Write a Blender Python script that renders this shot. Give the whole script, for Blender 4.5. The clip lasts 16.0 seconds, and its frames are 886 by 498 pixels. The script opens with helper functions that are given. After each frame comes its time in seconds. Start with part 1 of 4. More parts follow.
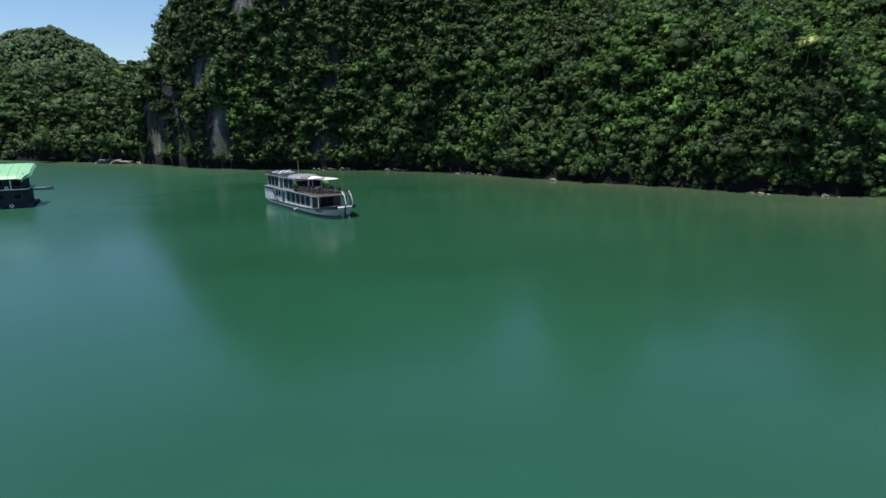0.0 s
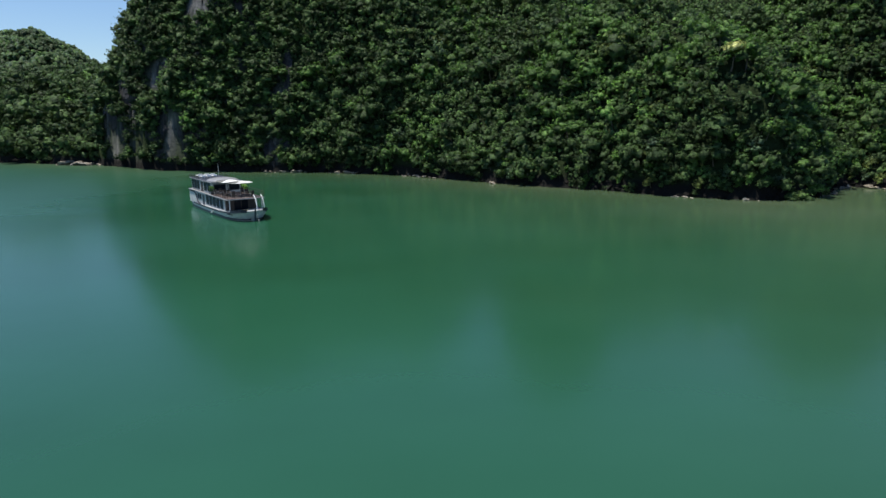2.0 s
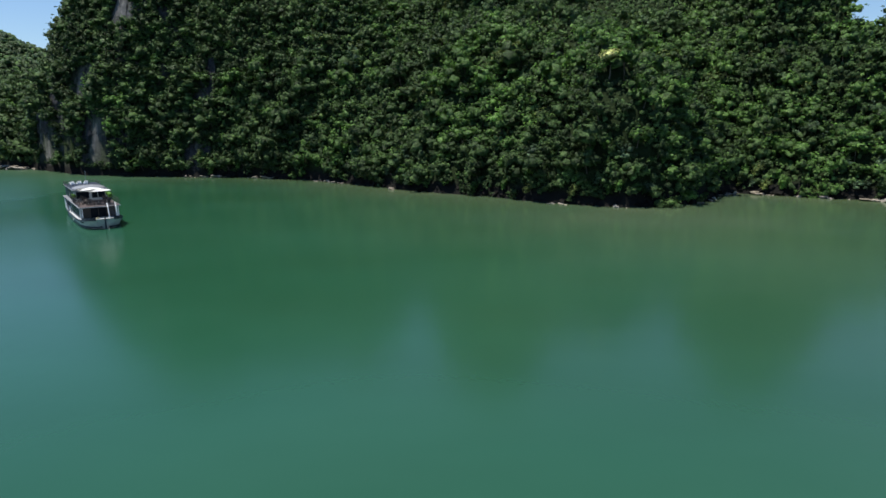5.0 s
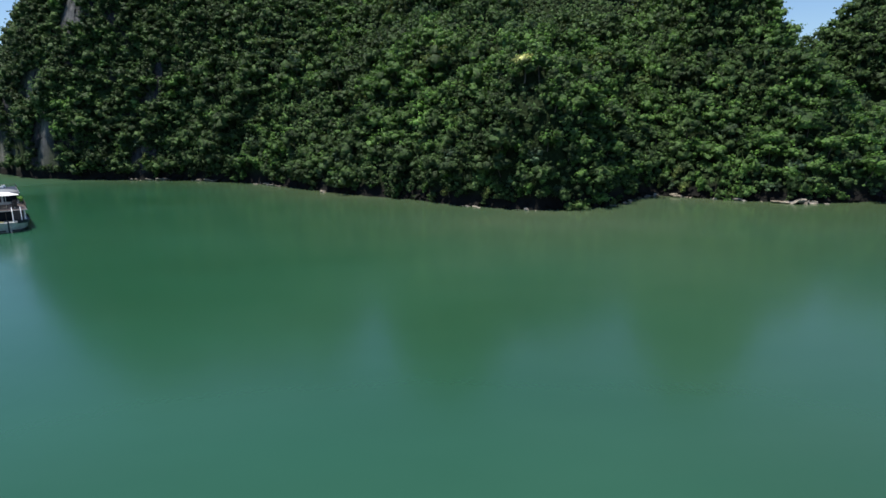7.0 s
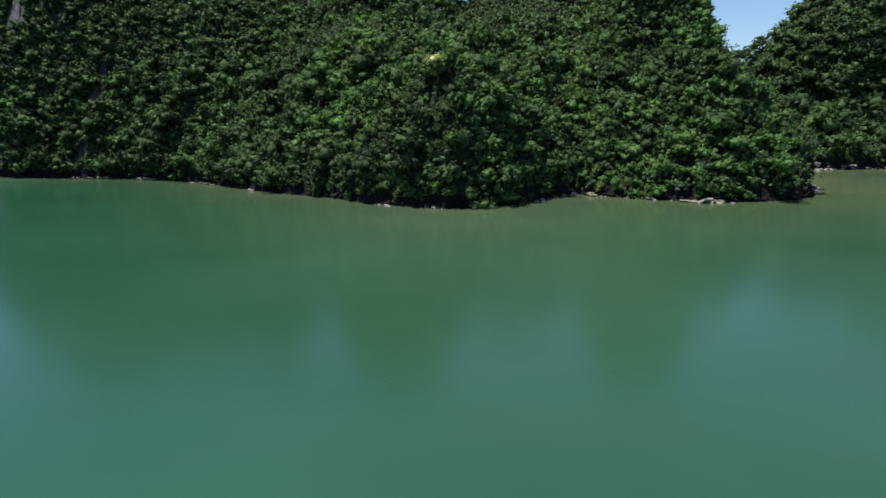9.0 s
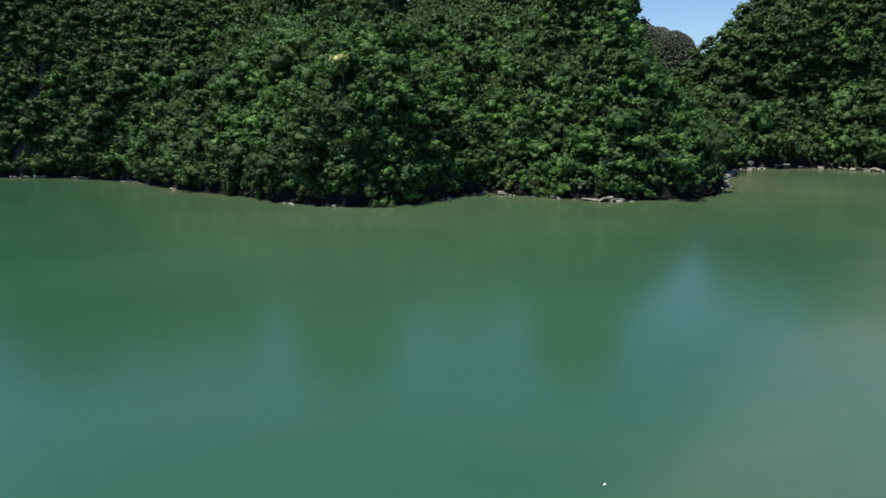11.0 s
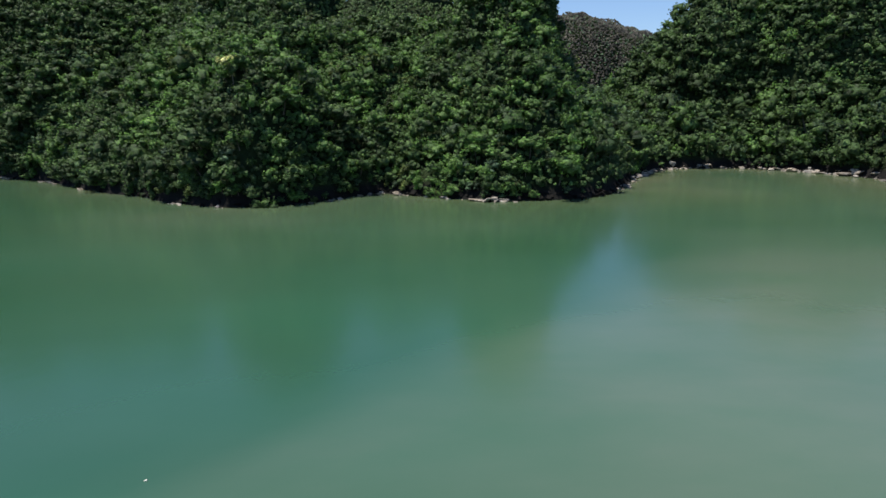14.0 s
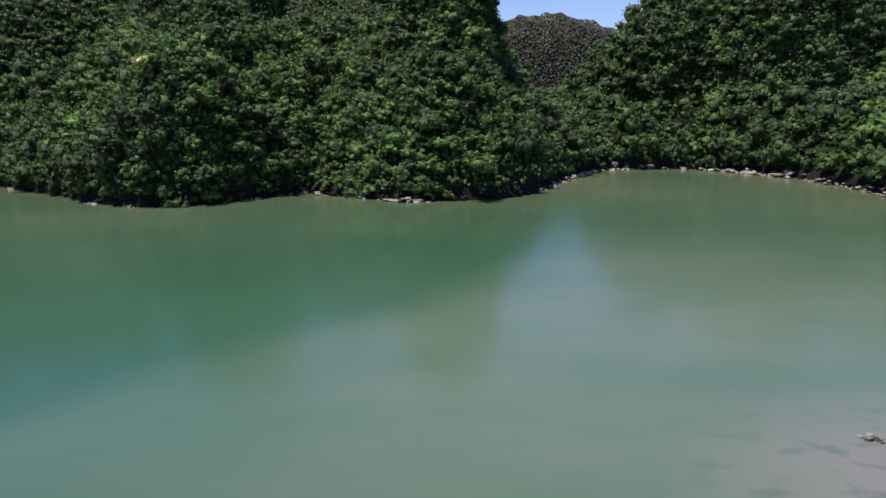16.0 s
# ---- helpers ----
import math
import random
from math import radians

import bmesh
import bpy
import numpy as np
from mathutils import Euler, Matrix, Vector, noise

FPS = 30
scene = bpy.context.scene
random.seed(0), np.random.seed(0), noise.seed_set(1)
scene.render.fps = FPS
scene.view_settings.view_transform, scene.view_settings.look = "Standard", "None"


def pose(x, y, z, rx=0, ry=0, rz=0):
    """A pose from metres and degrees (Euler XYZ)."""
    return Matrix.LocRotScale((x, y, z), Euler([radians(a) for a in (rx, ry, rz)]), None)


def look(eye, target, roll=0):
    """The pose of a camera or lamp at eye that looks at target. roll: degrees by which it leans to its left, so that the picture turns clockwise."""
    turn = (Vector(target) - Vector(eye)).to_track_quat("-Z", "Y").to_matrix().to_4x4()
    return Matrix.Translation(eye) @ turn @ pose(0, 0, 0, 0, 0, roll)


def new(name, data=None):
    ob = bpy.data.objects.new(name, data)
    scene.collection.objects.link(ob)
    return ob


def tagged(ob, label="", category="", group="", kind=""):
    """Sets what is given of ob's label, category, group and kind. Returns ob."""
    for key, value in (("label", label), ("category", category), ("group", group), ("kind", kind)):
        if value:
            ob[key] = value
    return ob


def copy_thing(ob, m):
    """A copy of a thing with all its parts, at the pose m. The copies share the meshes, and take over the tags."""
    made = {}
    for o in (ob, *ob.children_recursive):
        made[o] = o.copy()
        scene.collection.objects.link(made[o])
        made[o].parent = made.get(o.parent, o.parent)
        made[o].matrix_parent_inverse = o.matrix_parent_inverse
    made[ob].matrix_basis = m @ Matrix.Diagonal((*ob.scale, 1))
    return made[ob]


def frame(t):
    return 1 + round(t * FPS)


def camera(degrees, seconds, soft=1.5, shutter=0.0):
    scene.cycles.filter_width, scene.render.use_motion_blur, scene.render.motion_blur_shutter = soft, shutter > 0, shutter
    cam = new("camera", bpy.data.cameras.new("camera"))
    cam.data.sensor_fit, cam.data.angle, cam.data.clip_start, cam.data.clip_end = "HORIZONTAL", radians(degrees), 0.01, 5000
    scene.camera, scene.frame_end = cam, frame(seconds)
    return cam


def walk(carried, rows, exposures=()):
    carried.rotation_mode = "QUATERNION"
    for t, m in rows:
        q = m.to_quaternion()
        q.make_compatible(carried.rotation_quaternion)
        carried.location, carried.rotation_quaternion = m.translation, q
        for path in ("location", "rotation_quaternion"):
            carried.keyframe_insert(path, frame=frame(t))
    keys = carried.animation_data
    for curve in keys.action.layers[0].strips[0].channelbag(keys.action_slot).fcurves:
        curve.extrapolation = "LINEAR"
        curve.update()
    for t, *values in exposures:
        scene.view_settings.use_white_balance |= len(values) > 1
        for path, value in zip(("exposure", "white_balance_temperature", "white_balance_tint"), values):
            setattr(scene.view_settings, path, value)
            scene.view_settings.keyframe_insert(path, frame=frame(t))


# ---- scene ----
EXPOSURE = 0.0
cam = camera(70.0, 16.0, soft=1.5)
PATH = [
    (0, (-1.984, 6.73, 14.971), (-1.917, 8.683, 14.545), -0.6),
    (0.5, (1.527, 6.594, 15.039), (1.59, 8.548, 14.614), -0.6),
    (1, (4.748, 6.19, 15.14), (4.811, 8.143, 14.717), -0.6),
    (1.5, (7.866, 5.665, 15.311), (7.931, 7.619, 14.887), -0.5),
    (2, (11.409, 5.401, 15.363), (11.473, 7.355, 14.94), -0.5),
    (2.5, (14.96, 5.229, 15.433), (15.021, 7.183, 15.012), -0.5),
    (3, (18.444, 5.03, 15.467), (18.505, 6.984, 15.047), -0.5),
    (3.5, (22.265, 4.587, 15.726), (22.324, 6.541, 15.305), -0.5),
    (4, (26.548, 4.432, 15.961), (26.599, 6.386, 15.54), -0.5),
    (6.5, (45.97, 2.586, 16.898), (46.018, 4.54, 16.477), -0.6),
    (7, (49.99, 2.099, 16.965), (50.038, 4.054, 16.544), -0.7),
    (7.5, (53.835, 1.8, 16.899), (53.882, 3.755, 16.478), -0.7),
    (8, (57.737, 1.328, 16.878), (57.787, 3.282, 16.457), -0.7),
    (8.5, (62.007, 0.864, 16.813), (62.056, 2.818, 16.392), -0.6),
    (9, (66.316, 0.431, 16.758), (66.365, 2.385, 16.336), -0.6),
    (11.5, (88.491, -1.876, 16.502), (88.542, 0.078, 16.079), -0.6),
    (12, (92.471, -2.218, 16.534), (92.523, -0.264, 16.111), -0.6),
    (12.5, (95.937, -2.374, 16.55), (95.989, -0.42, 16.126), -0.6),
    (13, (98.995, -2.536, 16.619), (99.048, -0.582, 16.194), -0.5),
    (13.5, (102.004, -2.717, 16.701), (102.058, -0.764, 16.275), -0.6),
    (14, (105.281, -2.942, 16.714), (105.336, -0.989, 16.288), -0.6),
    (14.5, (108.94, -3.171, 16.713), (108.994, -1.217, 16.287), -0.5),
    (15, (112.909, -3.396, 16.591), (112.963, -1.442, 16.167), -0.5),
    (15.5, (117.026, -3.663, 16.543), (117.082, -1.709, 16.12), -0.5),
    (16, (121.5, -3.968, 16.603), (121.555, -2.014, 16.178), -0.5),
]
walk(cam, [(t, look(eye, target, roll)) for t, eye, target, roll in PATH], [(0.0, EXPOSURE, 6500, 10), (4.0, EXPOSURE + 0.02, 6500, 10), (9.0, EXPOSURE + 0.12, 6500, 10), (12.5, EXPOSURE + 0.14, 6500, 10), (14.5, EXPOSURE + 0.16, 6500, 17), (16.0, EXPOSURE + 0.2, 6500, 26)])

# ---- daylight: a high midday sun a little west of overhead, clear blue sky ----
SUN_TO = Vector((-0.27, 0.01, 0.96)).normalized()
sun = new("sun", bpy.data.lights.new("sun", "SUN"))
sun.data.energy, sun.data.angle, sun.data.color = 5.4, radians(0.55), (1.0, 0.95, 0.87)
sun.matrix_world = look((0, 0, 300), Vector((0, 0, 300)) - SUN_TO)
world = bpy.data.worlds.new("sky")
scene.world = world
world.use_nodes = True
wt = world.node_tree
sky = wt.nodes.new("ShaderNodeTexSky")
sky.sky_type, sky.sun_disc = "NISHITA", False
sky.sun_elevation = math.asin(SUN_TO.z)
sky.sun_rotation = math.atan2(SUN_TO.x, SUN_TO.y)
sky.air_density, sky.dust_density, sky.ozone_density = 1.0, 0.1, 5.0
wt.nodes["Background"].inputs["Strength"].default_value = 0.125
tint = wt.nodes.new("ShaderNodeMix")
tint.data_type, tint.blend_type = "RGBA", "MULTIPLY"
tint.inputs[0].default_value, tint.inputs[7].default_value = 1.0, (0.90, 0.95, 1.02, 1)
wt.links.new(sky.outputs["Color"], tint.inputs[6])
wt.links.new(tint.outputs[2], wt.nodes["Background"].inputs["Color"])


# ---- materials ----
def material(name):
    m = bpy.data.materials.new(name)
    m.use_nodes = True
    return m, m.node_tree.nodes, m.node_tree.links, m.node_tree.nodes["Principled BSDF"]


def noise_at(nodes, links, scale, detail=4.0, rough=0.6, stretch=(1, 1, 1), turn=(0, 0, 0)):
    geo = nodes.new("ShaderNodeNewGeometry")
    mp = nodes.new("ShaderNodeMapping")
    mp.inputs["Scale"].default_value = stretch
    mp.inputs["Rotation"].default_value = turn
    tx = nodes.new("ShaderNodeTexNoise")
    tx.inputs["Scale"].default_value, tx.inputs["Detail"].default_value, tx.inputs["Roughness"].default_value = scale, detail, rough
    links.new(geo.outputs["Position"], mp.inputs["Vector"])
    links.new(mp.outputs["Vector"], tx.inputs["Vector"])
    return tx.outputs["Fac"]


def ramp(nodes, links, fac, stops):
    r = nodes.new("ShaderNodeValToRGB")
    while len(r.color_ramp.elements) < len(stops):
        r.color_ramp.elements.new(0.5)
    for e, (p, c) in zip(r.color_ramp.elements, stops):
        e.position, e.color = p, (*c, 1)
    links.new(fac, r.inputs["Fac"])
    return r.outputs["Color"]


def mix(nodes, links, fac, a, b, mode="MIX"):
    n = nodes.new("ShaderNodeMix")
    n.data_type, n.blend_type = "RGBA", mode
    for value, i in ((fac, 0), (a, 6), (b, 7)):
        if hasattr(value, "is_linked"):
            links.new(value, n.inputs[i])
        elif i == 0:
            n.inputs[i].default_value = value
        else:
            n.inputs[i].default_value = (*value, 1)
    return n.outputs[2]


def bump(nodes, links, height, strength, distance, bsdf):
    b = nodes.new("ShaderNodeBump")
    b.inputs["Strength"].default_value, b.inputs["Distance"].default_value = strength, distance
    links.new(height, b.inputs["Height"])
    links.new(b.outputs["Normal"], bsdf.inputs["Normal"])


def leaf_material(name, dark, light, through_light=0.25):
    m, nodes, links, p = material(name)
    isl = nodes.new("ShaderNodeNewGeometry").outputs["Random Per Island"]
    col = ramp(nodes, links, isl, [(0.0, tuple(0.84 * a + 0.16 * b for a, b in zip(dark, light))), (1.0, tuple(0.14 * a + 0.86 * b for a, b in zip(dark, light)))])
    big = ramp(nodes, links, noise_at(nodes, links, 0.09, 3), [(0.3, (0.55, 0.56, 0.55)), (0.7, (1.38, 1.36, 1.22))])
    col = mix(nodes, links, 1.0, col, big, "MULTIPLY")
    crown = ramp(nodes, links, noise_at(nodes, links, 0.42, 2, 0.5), [(0.34, (0.50, 0.51, 0.52)), (0.52, (1.0, 1.0, 1.0)), (0.68, (1.6, 1.56, 1.44))])
    col = mix(nodes, links, 1.0, col, crown, "MULTIPLY")
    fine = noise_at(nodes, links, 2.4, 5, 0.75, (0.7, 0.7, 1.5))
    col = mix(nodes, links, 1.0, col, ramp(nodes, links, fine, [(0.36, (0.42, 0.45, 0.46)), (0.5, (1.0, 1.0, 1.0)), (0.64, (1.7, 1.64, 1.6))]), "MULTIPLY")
    links.new(col, p.inputs["Base Color"])
    p.inputs["Roughness"].default_value, p.inputs["Specular IOR Level"].default_value = 0.5, 0.2
    bump(nodes, links, fine, 1.0, 0.35, p)
    tr = nodes.new("ShaderNodeBsdfTranslucent")
    links.new(col, tr.inputs["Color"])
    ms = nodes.new("ShaderNodeMixShader")
    ms.inputs[0].default_value = through_light
    links.new(p.outputs[0], ms.inputs[1])
    links.new(tr.outputs[0], ms.inputs[2])
    links.new(ms.outputs[0], nodes["Material Output"].inputs["Surface"])
    return m


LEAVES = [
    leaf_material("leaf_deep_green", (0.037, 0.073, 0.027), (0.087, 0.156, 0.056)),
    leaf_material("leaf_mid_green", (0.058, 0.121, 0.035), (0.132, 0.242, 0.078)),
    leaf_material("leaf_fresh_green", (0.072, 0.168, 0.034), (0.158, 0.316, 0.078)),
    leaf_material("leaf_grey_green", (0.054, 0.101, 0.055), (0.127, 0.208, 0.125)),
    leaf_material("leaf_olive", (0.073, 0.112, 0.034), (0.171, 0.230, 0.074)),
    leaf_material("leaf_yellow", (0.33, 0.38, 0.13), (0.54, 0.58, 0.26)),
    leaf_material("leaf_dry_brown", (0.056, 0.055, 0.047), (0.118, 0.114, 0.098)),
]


def make_bark():
    m, nodes, links, p = material("bark")
    links.new(ramp(nodes, links, noise_at(nodes, links, 3.0, 5, 0.6, (1, 1, 0.2)), [(0.3, (0.05, 0.04, 0.03)), (0.7, (0.16, 0.14, 0.11))]), p.inputs["Base Color"])
    p.inputs["Roughness"].default_value = 0.9
    return m


def make_rock(name, low, high):
    """Grey limestone with vertical water streaks and dark algae."""
    m, nodes, links, p = material(name)
    streak = noise_at(nodes, links, 1.1, 6, 0.7, (1, 1, 0.13))
    patch = noise_at(nodes, links, 0.22, 4, 0.6)
    fine = noise_at(nodes, links, 2.6, 6, 0.7)
    col = ramp(nodes, links, streak, [(0.30, low), (0.52, tuple((a + b) / 2 for a, b in zip(low, high))), (0.72, high)])
    warm = ramp(nodes, links, patch, [(0.35, (0.65, 0.66, 0.70)), (0.65, (1.05, 0.98, 0.88))])
    col = mix(nodes, links, 1.0, col, warm, "MULTIPLY")
    each = ramp(nodes, links, nodes.new("ShaderNodeObjectInfo").outputs["Random"], [(0.0, (0.45, 0.43, 0.40)), (0.5, (0.85, 0.82, 0.78)), (1.0, (1.15, 1.12, 1.06))])
    col = mix(nodes, links, 1.0, col, each, "MULTIPLY")
    links.new(col, p.inputs["Base Color"])
    p.inputs["Roughness"].default_value, p.inputs["Specular IOR Level"].default_value = 0.88, 0.2
    bump(nodes, links, fine, 0.9, 0.25, p)
    return m


def foot_stain_shade(nodes, links, col, top=3.4):
    """Near-black foot of the rock: tide algae, plus painted shade of overhanging trees."""
    geo = nodes.new("ShaderNodeNewGeometry")
    sep = nodes.new("ShaderNodeSeparateXYZ")
    links.new(geo.outputs["Position"], sep.inputs[0])
    add = nodes.new("ShaderNodeMath")
    add.operation = "MULTIPLY_ADD"
    add.inputs[1].default_value = 1.8
    links.new(noise_at(nodes, links, 0.8, 4), add.inputs[0])
    links.new(sep.outputs["Z"], add.inputs[2])
    fac = nodes.new("ShaderNodeMapRange")
    fac.inputs["From Min"].default_value, fac.inputs["From Max"].default_value = top * 0.75, top + 0.9
    links.new(add.outputs[0], fac.inputs["Value"])
    return mix(nodes, links, fac.outputs[0], (0.014, 0.014, 0.013), col)


def make_ground():
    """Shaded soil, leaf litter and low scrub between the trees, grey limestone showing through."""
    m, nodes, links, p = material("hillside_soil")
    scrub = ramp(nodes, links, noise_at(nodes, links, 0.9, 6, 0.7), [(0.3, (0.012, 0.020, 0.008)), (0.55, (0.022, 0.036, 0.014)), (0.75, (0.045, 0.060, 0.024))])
    rock = ramp(nodes, links, noise_at(nodes, links, 0.6, 5, 0.65, (1, 1, 0.14)), [(0.3, (0.05, 0.052, 0.055)), (0.55, (0.15, 0.15, 0.15)), (0.75, (0.34, 0.33, 0.31))])
    at = nodes.new("ShaderNodeAttribute")
    at.attribute_name = "bare"
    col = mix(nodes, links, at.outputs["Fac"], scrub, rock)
    links.new(foot_stain_shade(nodes, links, col), p.inputs["Base Color"])
    p.inputs["Roughness"].default_value = 0.95
    p.inputs["Specular IOR Level"].default_value = 0.08
    bump(nodes, links, noise_at(nodes, links, 1.4, 7, 0.7), 1.0, 0.5, p)
    return m


def make_water():
    """Calm green bay water: suspended silt gives the body colour, light ripples blur the reflection."""
    m, nodes, links, p = material("bay_water")
    at = nodes.new("ShaderNodeAttribute")
    at.attribute_name = "silt"
    cloud = noise_at(nodes, links, 0.02, 4, 0.55, (1, 1.6, 1))
    deep = ramp(nodes, links, cloud, [(0.35, (0.012, 0.068, 0.031)), (0.65, (0.016, 0.085, 0.044))])
    col = ramp(nodes, links, at.outputs["Fac"], [(0.0, (0.0, 0.0, 0.0)), (1.0, (1.0, 1.0, 1.0))])
    pale = ramp(nodes, links, noise_at(nodes, links, 0.05, 5, 0.6, (1, 2.0, 1)), [(0.35, (0.080, 0.134, 0.083)), (0.65, (0.110, 0.149, 0.102))])
    shoal = nodes.new("ShaderNodeAttribute")
    shoal.attribute_name = "shoal"
    weed = ramp(nodes, links, noise_at(nodes, links, 0.45, 3, 0.5, (1, 1.7, 1)), [(0.54, (0.165, 0.155, 0.135)), (0.68, (0.085, 0.10, 0.085))])
    mud = nodes.new("ShaderNodeAttribute")
    mud.attribute_name = "bank_mud"
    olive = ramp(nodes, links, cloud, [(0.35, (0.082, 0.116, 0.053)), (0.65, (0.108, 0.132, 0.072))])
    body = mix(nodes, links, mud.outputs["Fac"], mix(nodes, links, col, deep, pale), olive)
    links.new(mix(nodes, links, shoal.outputs["Fac"], body, weed), p.inputs["Base Color"])
    breeze = nodes.new("ShaderNodeAttribute")
    breeze.attribute_name = "breeze"
    rough = nodes.new("ShaderNodeMapRange")
    rough.inputs["To Min"].default_value, rough.inputs["To Max"].default_value = 0.175, 0.31
    links.new(breeze.outputs["Fac"], rough.inputs["Value"])
    links.new(rough.outputs[0], p.inputs["Roughness"])
    p.inputs["IOR"].default_value = 1.45
    rip = noise_at(nodes, links, 0.9, 4, 0.6, (1, 0.55, 1), (0, 0, 0.3))
    bump(nodes, links, rip, 0.3, 0.04, p)
    return m


def plain(name, colour, rough=0.5, metal=0.0, wear=0.25, scale=1.5, spec=0.5):
    """Painted or bare surfaces with blotchy wear at two scales."""
    m, nodes, links, p = material(name)
    a = noise_at(nodes, links, scale, 5, 0.65)
    b = noise_at(nodes, links, scale * 7, 3, 0.6, (1, 1, 0.3))
    low = tuple(c * (1 - wear) for c in colour)
    c1 = ramp(nodes, links, a, [(0.35, low), (0.62, colour)])
    c2 = ramp(nodes, links, b, [(0.3, (1 - wear * 0.6,) * 3), (0.6, (1.0, 1.0, 1.0))])
    links.new(mix(nodes, links, 1.0, c1, c2, "MULTIPLY"), p.inputs["Base Color"])
    p.inputs["Roughness"].default_value, p.inputs["Metallic"].default_value = rough, metal
    p.inputs["Specular IOR Level"].default_value = spec
    return m


def make_glass():
    m, nodes, links, p = material("tinted_glass")
    p.inputs["Base Color"].default_value = (0.008, 0.012, 0.018, 1)
    p.inputs["Roughness"].default_value = 0.12
    p.inputs["Specular IOR Level"].default_value = 0.04
    return m


BARK, GROUND, WATER, GLASS = make_bark(), make_ground(), make_water(), make_glass()
ROCK = make_rock("shore_limestone", (0.18, 0.172, 0.155), (0.62, 0.595, 0.535))
DARKROCK = make_rock("tide_shade_rock", (0.006, 0.006, 0.006), (0.032, 0.031, 0.029))
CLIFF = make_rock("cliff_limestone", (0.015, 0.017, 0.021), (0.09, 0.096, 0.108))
REEF = make_rock("reef_rock", (0.10, 0.095, 0.09), (0.42, 0.39, 0.36))
WHITE = plain("white_boat_paint", (0.62, 0.64, 0.64), 0.45, wear=0.25)
NAVY = plain("dark_blue_paint", (0.03, 0.04, 0.06), 0.45)
GREYROOF = plain("grey_roof_sheet", (0.30, 0.31, 0.32), 0.4, wear=0.25)
CANVAS = plain("white_canvas", (0.86, 0.86, 0.84), 0.8, wear=0.06)
WOOD = plain("brown_deck_wood", (0.12, 0.088, 0.080), 0.6, wear=0.35, scale=3)
DARKWOOD = plain("dark_stained_wood", (0.045, 0.032, 0.026), 0.55)
STEEL = plain("brushed_steel", (0.6, 0.6, 0.6), 0.35, 0.9, wear=0.15)
GREENROOF = plain("green_roof_sheet", (0.25, 0.53, 0.29), 0.5, wear=0.08, scale=0.6)
TARWOOD = plain("weathered_black_timber", (0.028, 0.030, 0.032), 0.8, wear=0.4)
BLUEDRUM = plain("blue_plastic_drum", (0.03, 0.09, 0.22), 0.5)
FOAM = plain("pale_foam_plastic", (0.75, 0.74, 0.60), 0.7, wear=0.2, scale=6)
ROPE = plain("white_rope", (0.6, 0.58, 0.52), 0.9)
YELLOW = plain("faded_yellow_rope", (0.50, 0.46, 0.26), 0.8, scale=5)


# ---- mesh helpers ----
def part(name, bm, mat, parent=None, label=""):
    me = bpy.data.meshes.new(name)
    bm.to_mesh(me)
    bm.free()
    me.materials.append(mat)
    ob = new(name, me)
    if parent is not None:
        ob.parent = parent
    return tagged(ob, label)


def box(bm, cx, cy, cz, sx, sy, sz, bevel=0.0, turn=0.0):
    made = bmesh.ops.create_cube(bm, size=1.0)["verts"]
    m = pose(cx, cy, cz, 0, 0, turn) @ Matrix.Diagonal((sx, sy, sz, 1))
    bmesh.ops.transform(bm, matrix=m, verts=made)
    if bevel:
        edges = {e for v in made for e in v.link_edges}
        bmesh.ops.bevel(bm, geom=list(edges), offset=bevel, segments=1, affect="EDGES")
    return bm


def rod(bm, a, b, ra, rb=None, sides=7):
    a, b = Vector(a), Vector(b)
    rb = ra if rb is None else rb
    q = (b - a).to_track_quat("Z", "Y").to_matrix().to_4x4()
    made = bmesh.ops.create_cone(bm, cap_ends=True, segments=sides, radius1=ra, radius2=rb, depth=(b - a).length)["verts"]
    bmesh.ops.transform(bm, matrix=Matrix.Translation((a + b) / 2) @ q, verts=made)
    return bm


def bm_of(fn, *a, **k):
    bm = bmesh.new()
    fn(bm, *a, **k)
    return bm


def grid_mesh(name, xs, ys, zs, mat, keep=None, attr=None):
    nx, ny = len(xs), len(ys)
    gx, gy = np.meshgrid(xs, ys, indexing="ij")
    co = np.stack([gx, gy, zs], -1).reshape(-1, 3)
    i, j = np.meshgrid(np.arange(nx - 1), np.arange(ny - 1), indexing="ij")
    a = (i * ny + j).ravel()
    quads = np.stack([a, a + ny, a + ny + 1, a + 1], -1)
    if keep is not None:
        quads = quads[keep.ravel()[quads].any(1)]
    return raw_mesh(name, co, quads, [mat], None, attr, True)


def raw_mesh(name, co, quads, mats, index=None, attr=None, smooth=False):
    me = bpy.data.meshes.new(name)
    n = len(quads)
    me.vertices.add(len(co))
    me.vertices.foreach_set("co", np.asarray(co, np.float32).ravel())
    me.loops.add(n * 4)
    me.loops.foreach_set("vertex_index", np.asarray(quads, np.int32).ravel())
    me.polygons.add(n)
    me.polygons.foreach_set("loop_start", np.arange(0, n * 4, 4, dtype=np.int32))
    for m in mats:
        me.materials.append(m)
    if index is not None:
        me.polygons.foreach_set("material_index", np.asarray(index, np.int32))
    me.polygons.foreach_set("use_smooth", np.full(n, smooth))
    for key, values in attr or ():
        me.attributes.new(key, "FLOAT", "POINT").data.foreach_set("value", np.asarray(values, np.float32).ravel())
    me.update(calc_edges=True)
    return new(name, me)


